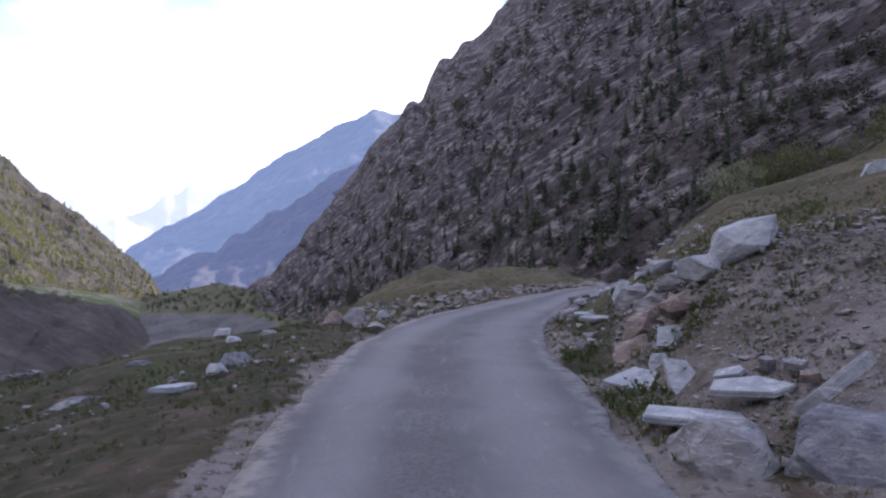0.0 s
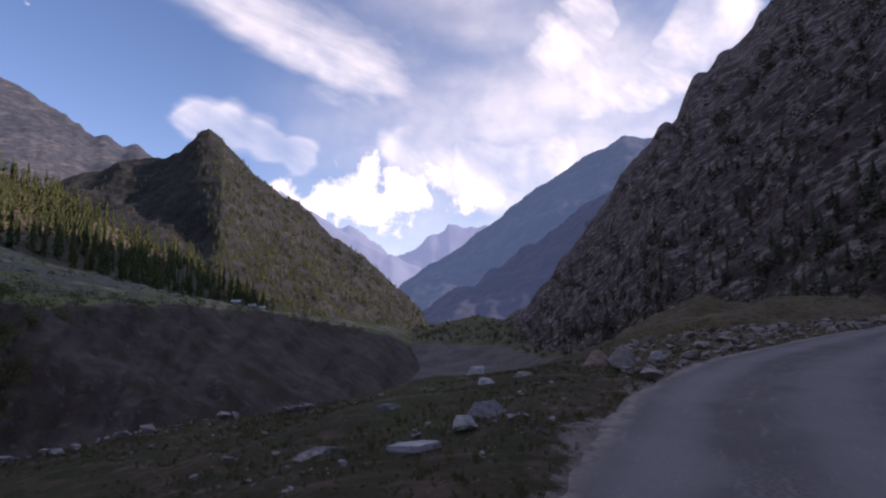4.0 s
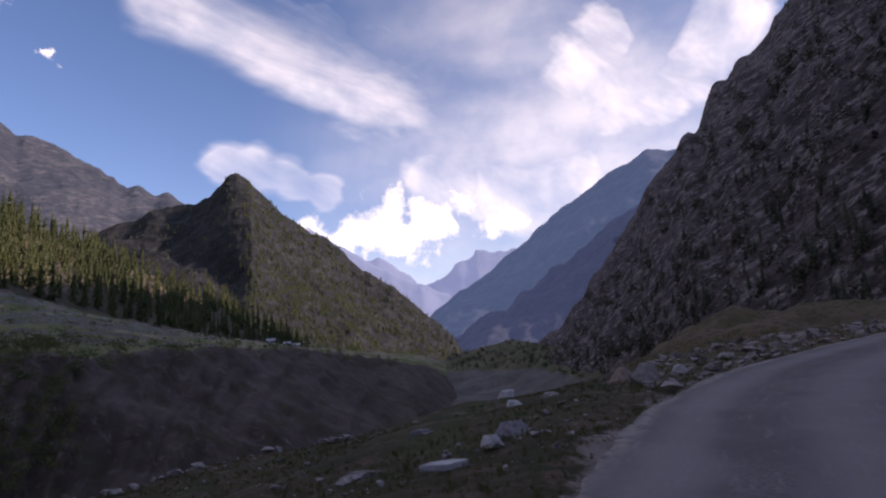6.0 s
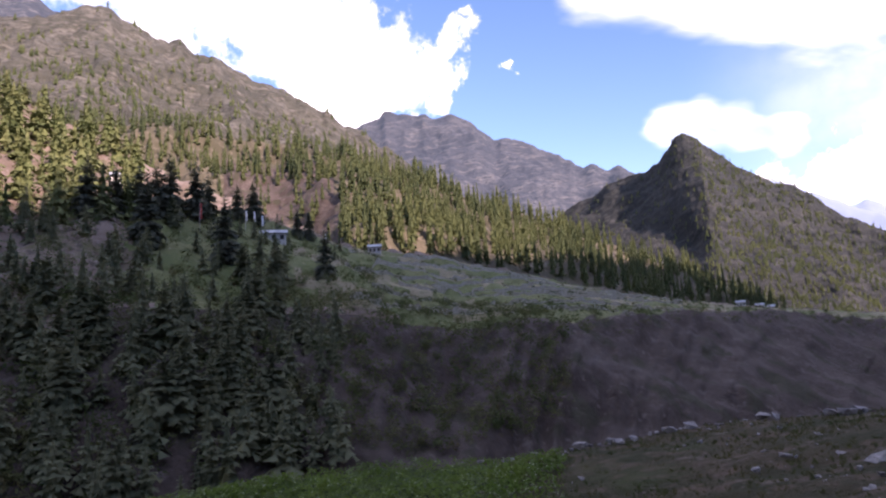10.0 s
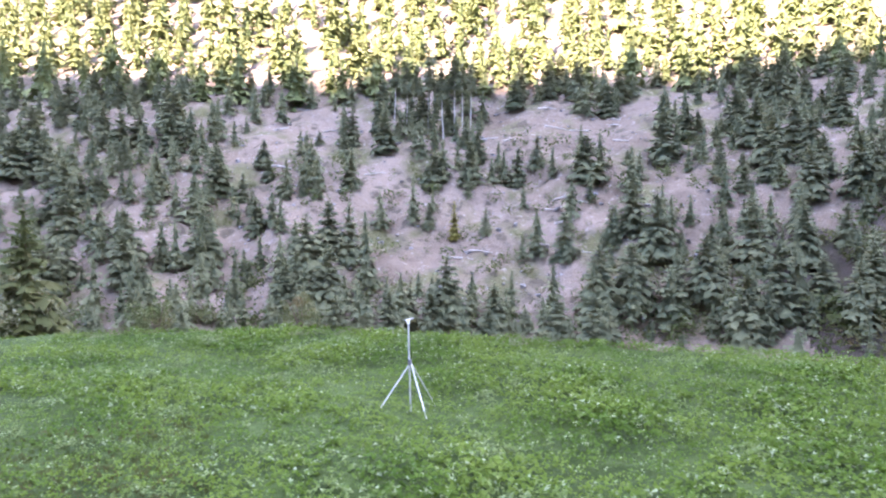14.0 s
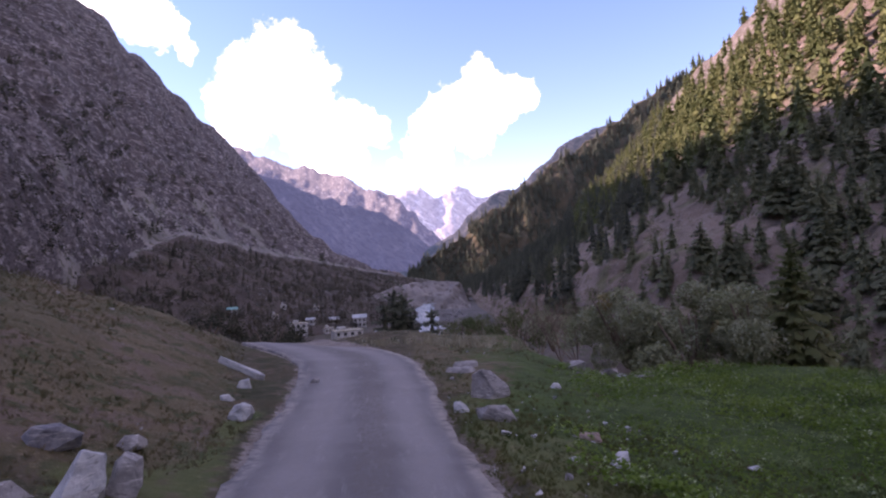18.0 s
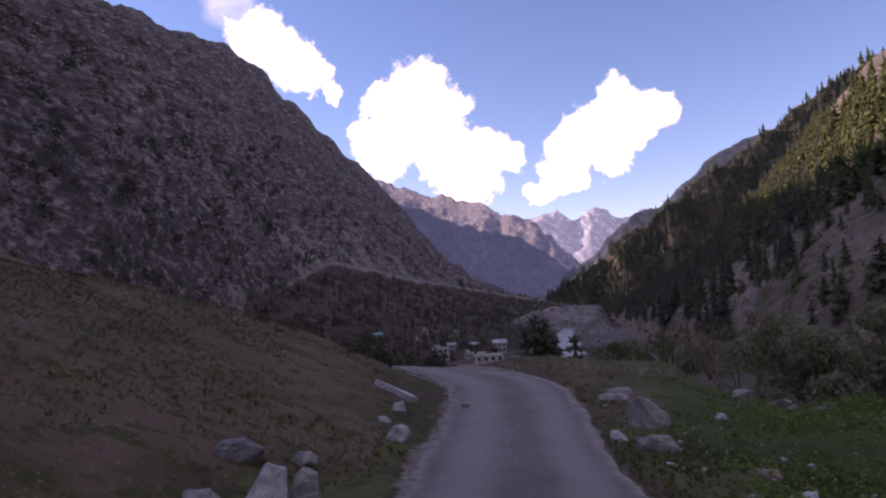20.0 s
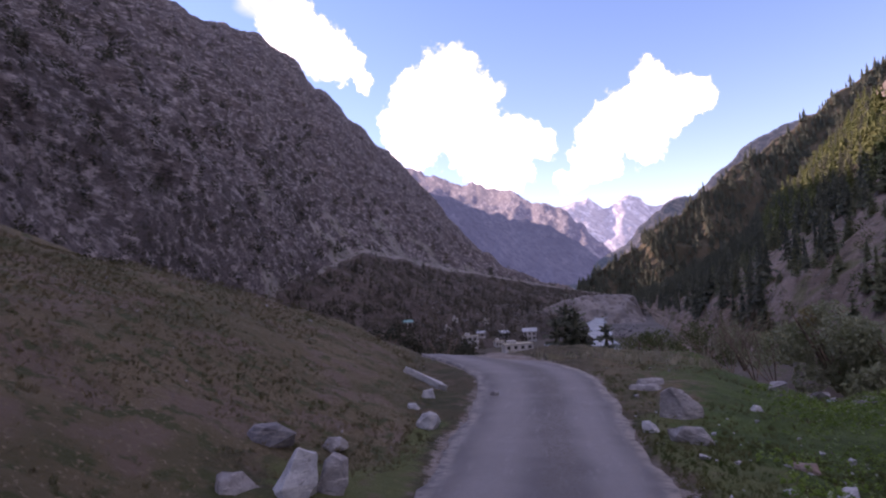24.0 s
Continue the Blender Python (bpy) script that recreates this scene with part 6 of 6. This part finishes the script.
def sprinkler(m):
    root = tagged(new("sprinkler_tripod"), "galvanised irrigation sprinkler on a thin tripod in the field", "sprinkler")
    root.matrix_world = m
    part("riser_pipe", *tube((0, 0, -.05), (-.04, 0, 1.42), .019, .016, 8), galvanised, root)
    hub = part("hub", *tube((-.012, 0, .73), (-.016, 0, .83), .035, .035, 8), dark_stone, root, "dark clamp where the legs meet")
    for dx, dy in ((-.55, -.12), (.26, -.42), (.40, .38)):
        part("leg", *tube((0, 0, .78), (dx, dy, -.03), .013, .013, 6), galvanised, root)
    head = part("spray_head", *merge(tube((-.04, 0, 1.40), (-.04, 0, 1.48), .025, .022, 8), tube((-.08, 0, 1.46), (.05, 0, 1.50), .016, .010, 6)), white_cloth, root, "pale plastic spray head")
    return root


s0 = at(139.0, 9.9)
sprinkler(pose(s0.x, s0.y, s0.z, 0, 0, 139))


def house(seed, m, size, storeys, bays, roof, name="house", label="", roof_mat=None):
    """A plastered village house with window openings set into its walls."""
    w, d, h = size
    root = tagged(new(name), label, "house", "village houses")
    root.matrix_world = m
    wall = part("wall", *block((w, d, h + 3), (0, 0, -3), .05), white_paint, root)
    sh = h / storeys
    for f in range(storeys):
        for side, n_, span in ((-1, bays, w), (1, max(bays // 2, 1), d)):
            for k in range(n_):
                u = (k + .5) / n_ * span - span / 2
                frame_size = (span / n_ * .42, .12, sh * .5)
                if side < 0:
                    win = part("window", *merge(block((frame_size[0] + .16, .10, frame_size[2] + .16), (u, -d / 2 - .03, f * sh + sh * .24), .01)), wood_dark, root)
                    part("pane", *block((frame_size[0], .06, frame_size[2]), (u, -d / 2 - .09, f * sh + sh * .28), .0), dark_glass, win)
                else:
                    win = part("window", *block((.10, frame_size[0] + .16, frame_size[2] + .16), (w / 2 + .03, u, f * sh + sh * .24), .01), wood_dark, root)
                    part("pane", *block((.06, frame_size[0], frame_size[2]), (w / 2 + .09, u, f * sh + sh * .28), .0), dark_glass, win)
    if roof == "flat":
        part("roof", *block((w + .5, d + .5, .3), (0, 0, h), .04), dry_stone, root)
        part("parapet", *block((w * .3, d * .4, 1.2), (-w * .2, 0, h + .3), .03), white_paint, root)
    else:
        e = .5
        v = [(-w / 2 - e, -d / 2 - e, h), (w / 2 + e, -d / 2 - e, h), (w / 2 + e, d / 2 + e, h), (-w / 2 - e, d / 2 + e, h), (-w / 2 - e, 0, h + d * .32), (w / 2 + e, 0, h + d * .32)]
        v += [(x, y, z + .15) for x, y, z in v]
        f = [(0, 1, 5, 4), (2, 3, 4, 5), (1, 2, 5), (3, 0, 4), (6, 10, 11, 7), (8, 11, 10, 9), (7, 11, 8), (9, 10, 6), (0, 6, 7, 1), (1, 7, 8, 2), (2, 8, 9, 3), (3, 9, 6, 0)]
        part("roof", v, f, roof_mat, root)
    return root


def on_terrace(az, el):
    """The place on the wooded terrace seen at that bearing and elevation from the road."""
    k = int(np.argmin(np.abs(terrace.A[0] - az)))
    q = terrace.P[terrace.first:terrace.front, k]
    e = np.degrees(np.arctan2(q[:, 2] - EYE, np.hypot(q[:, 0], q[:, 1])))
    return Vector(q[int(np.argmin(np.abs(e - el)))])


for seed, az, r, el, size, storeys, bays, turn, roof, mat, label in [
    (1, -150.8, 258, None, (11.5, 8, 4.8), 2, 4, 12, "flat", None, "two-storey white house with rows of dark windows"),
    (2, -152.0, 325, -4.8, (6.6, 5, 4.6), 2, 3, 0, "gable", tin_grey, "white house under a pale tin roof"),
    (3, -146.6, 0, -5.15, (7.4, 5, 4.8), 2, 3, -8, "flat", None, "plain flat-roofed two-storey white house"),
    (4, -141.0, 0, -3.2, (4.0, 3.2, 2.6), 2, 2, 5, "gable", tin_blue, "small house under a blue-green tin roof"),
    (5, -149.2, 0, -5.1, (4.2, 3.4, 2.4), 1, 3, 20, "flat", None, "low plastered house among the trees"),
    (6, -149.8, 0, -4.5, (4.4, 3.4, 2.4), 1, 2, -15, "gable", tin_grey, "low house with a tin roof"),
    (7, -148.2, 0, -3.1, (3.4, 2.6, 1.8), 1, 2, 10, "flat", None, "small stone hut on the terraced slope"),
    (8, -145.4, 0, -2.8, (3.2, 2.6, 1.8), 1, 1, 0, "flat", None, "small pale hut at the edge of the wood"),
    (9, -147.6, 0, -4.4, (3.6, 3, 2.2), 1, 2, -20, "gable", tin_grey, "small tin-roofed house on the slope"),
    (10, -144.6, 0, -3.6, (3.2, 2.6, 1.8), 1, 2, 15, "flat", None, "low hut beside the terraces"),
]:
    p = at(az, r) if el is None else at(az, r) if r else on_terrace(az, el)
    if r and el is not None:
        p.z = EYE + r * math.tan(radians(el))
    house(seed, pose(p.x, p.y, p.z, 0, 0, az + turn), size, storeys, bays, roof, label=label, roof_mat=mat)
p = terrace.spots(420, 91, lambda a, t: band(a, t, -151, -142, 0.10, 0.40), 0.5)
scatter("village_rubble", pebbles, p, sizes_of(len(p), .5, 2.0, 92), grey_stone, 93, "pale stone walls and rubble on the slope behind the houses", "rubble")
p = at(-153.6, 262)
house(9, pose(p.x, p.y, p.z, 0, 0, -150), (2.2, 2.2, 3.2), 1, 1, "gable", "shed", "small white shed beside the big house", tin_grey)
for az, t, size, mat, label in [(94.6, .76, (5, 4, 2.6), tin_grey, "small white hut in the forest clearing"), (82.0, .58, (7, 4, 2.4), tin_grey, "low white shelter with a flat pale roof"), (41.5, .64, (5.5, 4, 3), tin_grey, "white farmhouse at the foot of the wooded ridge"), (40.2, .64, (5, 4, 2.8), tin_grey, "small white farmhouse in the sun"), (39.3, .63, (6, 4, 2.8), tin_grey, "long white farmhouse in the sun"), (73.0, .63, (5, 4, 2.5), tin_grey, "small stone hut at the terrace edge")]:
    p = hill_spot(az, t)
    house(20, pose(p.x, p.y, p.z, 0, 0, az), size, 1, 3, "gable", "hut", label, mat)


def flag_pole(az, t, h, cloth, label):
    p = hill_spot(az, t)
    root = tagged(new("flag_pole"), label, "flag pole")
    root.matrix_world = pose(p.x, p.y, p.z, 0, 0, az)
    part("pole", *tube((0, 0, -.5), (.05, 0, h), .09, .05, 6), pale_bark, root)
    v, f = [], []
    for i in range(9):
        z = h * (.45 + .52 * i / 8)
        v += [(.04, 0, z), (.55 + .1 * math.sin(i * 1.7), .1 * math.cos(i * 1.3), z), (.04, .04, z), (.55 + .1 * math.sin(i * 1.7), .1 * math.cos(i * 1.3) + .04, z)]
    for i in range(8):
        a, b = i * 4, i * 4 + 4
        f += [(a, a + 1, b + 1, b), (a + 2, b + 2, b + 3, a + 3), (a + 1, a + 3, b + 3, b + 1), (a, b, b + 2, a + 2)]
    part("flag", v, f, cloth, root)


flag_pole(88.2, .56, 7.5, red_cloth, "tall prayer flag pole with red and white cloth")
for az in (84.3, 83.8, 83.2, 77.6):
    flag_pole(az, .58, 5.5, white_cloth, "weathered prayer flag pole with white cloth")

# Terrace walls across the river.
def terrace_wall(t, a0, a1):
    v, f = [], []
    for az in np.arange(a0, a1, 0.4):
        p = hill_spot(az, t)
        for dz in (-.8, 1.2 + .3 * math.sin(az * 7.1) + .2 * math.sin(az * 19)):
            for k in (-.5, .5):
                d = polar(az, k)
                v.append((p.x + d.x, p.y + d.y, p.z + dz))
    for i in range(len(v) // 4 - 1):
        a, b = i * 4, i * 4 + 4
        f += [(a, b, b + 2, a + 2), (a + 2, b + 2, b + 3, a + 3), (a + 3, b + 3, b + 1, a + 1)]
    link_mesh("terrace_wall", v, f, dry_stone, label="low dry stone terrace wall across the fields", category="wall", group="terrace walls", smooth=False)


for k in range(9):
    terrace_wall(.375 + .031 * k, 46 + (k % 3) * 3, 76 - (k % 4) * 2.5)

# River.
def river(name, course, width, lift, label):
    line = spline([(*polar(az, r)[:2], z) for az, r, z in course], 10)
    d = np.gradient(line[:, :2], axis=0)
    d /= np.linalg.norm(d, axis=1)[:, None]
    cols = 7
    s = np.linspace(-1, 1, cols)
    w = width * (1 + .25 * np.sin(np.arange(len(line)) * .7))[:, None] / 2
    x = line[:, 0:1] - d[:, 1:2] * w * s
    y = line[:, 1:2] + d[:, 0:1] * w * s
    z = line[:, 2:3] + lift + fbm(np.stack([x, y, x * 0], -1) * .3, 3, 4) * .25
    link_mesh(name, np.stack([x, y, z], -1).reshape(-1, 3), grid_faces(len(line), cols), water, label=label, category="river", kind="structure")


river("river", [(199, 640, -22), (201, 480, -23), (202, 400, -24.5), (201.8, 320, -25), (201, 240, -24.5), (199, 180, -22.5)], 10, 1.6, "white-water river below the village")
rng_r = np.random.default_rng(77)
a_, r_ = rng_r.uniform(198.5, 202.6, 240), rng_r.uniform(180, 420, 240)
p = np.stack([-np.sin(np.radians(a_)) * r_, np.cos(np.radians(a_)) * r_, 0 * r_], -1)
p[:, 2] = ground_height(p[:, 0], p[:, 1])
scatter("river_boulders", pebbles, p, sizes_of(240, .8, 3.2, 78), grey_stone, 79, "grey boulders in and beside the white river", "stones")
river("stream", [(-171, 54, -8.6), (-174.5, 53, -8.3), (-178, 51, -9.5)], 3, .3, "bright stream glimpsed behind the willows")

# Shrubs beside the field and below the hill.
for k, (az, r, h, w, mat, leaves, leaf, label) in enumerate([
    (178.5, 36, 5.7, 6.2, leaf_pale, 15000, .019, "large pale grey-green willow bush beside the field"),
    (174.0, 35, 5.2, 5.2, leaf_pale, 12000, .02, "pale willow bush beside the field"),
    (-176.0, 38, 5.0, 4.8, leaf_pale, 11000, .02, "spreading willow bush above the stream"),
    (-166.5, 52, 4.0, 4.5, leaf_green, 3600, .02, "green shrub on the river bank"),
    (-163.5, 56, 3.4, 4.0, leaf_green, 3600, .02, "green shrub on the river bank"),
    (-169.5, 50, 3.6, 3.6, leaf_pale, 3600, .02, "pale purple-grey shrub on the river bank"),
    (-161.2, 62, 2.8, 3.4, leaf_green, 3600, .02, "low shrub on the river bank"),
    (-26.0, 34, 2.6, 2.6, leaf_pale, 3200, .022, "grey-green bush on the hilltop"),
    (-29.5, 36, 3.4, 2.8, leaf_green, 3200, .022, "dark green bush on the hilltop"),
    (-32.5, 37, 2.8, 2.8, leaf_green, 3200, .022, "dark green bush behind the hilltop"),
    (-37.5, 34, 2.6, 2.2, leaf_green, 3200, .022, "dark bush at the foot of the rocks"),
    (-131.0, 20, .9, 1.3, leaf_green, 2000, .03, "low green bush on the crest of the bank"),
    (-128.8, 20, .8, 1.4, leaf_green, 2000, .03, "low green bush on the crest of the bank"),
    (-126.0, 20.5, .7, 1.5, leaf_green, 2000, .03, "low green bush on the crest of the bank"),
    (-138.5, 70, 5, 7, scrub, 3000, .025, "dark thicket below the bank"),
    (-144.0, 90, 6, 8, scrub, 3000, .025, "dark thicket near the village"),
    (-133, 75, 9, 8, scrub, 3000, .025, "dark thicket below the bank"),
    (162, 42, 3.0, 2.6, leaf_green, 3000, .022, "green shrub below the field edge"),
    (150, 44, 2.6, 2.4, leaf_green, 3000, .022, "green shrub below the field edge"),
]):
    p = at(az, r)
    drop = {178.5: -7.5, 174.0: -7.0, -176.0: -6.5, 162: -8.5, 150: -8.5, -166.5: -6.2, -163.5: -6.0, -169.5: -6.2, -161.2: -5.9, -138.5: -5.0, -144: -5.8, -133: -5.5}.get(az)
    b = shrub(300 + k, h, w, mat, "willow" if mat is leaf_pale else "shrub", label, leaves, leaf)
    z = p.z if drop is None else EYE + r * math.tan(radians(drop)) - h * .35
    b.matrix_world = pose(p.x, p.y, max(z, p.z), 0, 0, 37 * k)


def bare_bush(seed, h, count):
    """A leafless bush: pale stems that fork twice."""
    rng = np.random.default_rng(seed)
    root = tagged(new("bare_bush"), "leafless grey-brown bush with forked stems", "bush")
    for _ in range(count):
        top = np.array([rng.normal(0, .35) * h, rng.normal(0, .35) * h, h * rng.uniform(.45, .7)])
        pieces = [tube((0, 0, -.2), top, .035, .02, 5, .08, 3)]
        for _ in range(4):
            mid = top * rng.uniform(.5, 1.0)
            tip = mid + np.array([rng.normal(0, .2), rng.normal(0, .2), rng.uniform(.15, .45)]) * h
            pieces.append(tube(mid, tip, .018, .008, 4))
            pieces += [tube(mid + (tip - mid) * f, mid + (tip - mid) * f + np.array([rng.normal(0, .1), rng.normal(0, .1), .14]) * h, .010, .005, 3) for f in (.4, .6, .8)]
        part("stem", *merge(*pieces), bark, root)
    return root


for k, (az, r, h) in enumerate([(-171.6, 40, 5.0), (-170.2, 42, 4.6), (-168.4, 44, 4.2)]):
    p = at(az, r)
    bare_bush(700 + k, h, 5).matrix_world = pose(p.x, p.y, max(p.z, EYE + r * math.tan(radians(-6.5)) - h * .35), 0, 0, 40 * k)
village_tree = conifer(160, 10.0, .03, .27, needles_shade, None, "spruce", "broad dark conifer beside the village road")
for k, (az, r, s) in enumerate([(-154.3, 62, 1.20), (-155.2, 64, 1.34), (-156.0, 62, 1.26), (-156.7, 63, 1.05), (-158.6, 62, 1.05), (-144.2, 120, .8), (-142.6, 120, .9)]):
    p = at(az, r)
    m = pose(p.x, p.y, p.z, 0, 0, 50 * k) @ Matrix.Scale(s, 4)
    (village_tree if k == 0 else copy_thing(village_tree, m)).matrix_basis = m
blue_fir = conifer(161, 7.2, .02, .26, leaf_green, None, "juniper", "dense cone-shaped juniper beside the willows")
p = at(171.0, 34)
blue_fir.matrix_world = pose(p.x, p.y, max(p.z, EYE + 34 * math.tan(radians(-8.8)) - 1), 0, 0, 0)
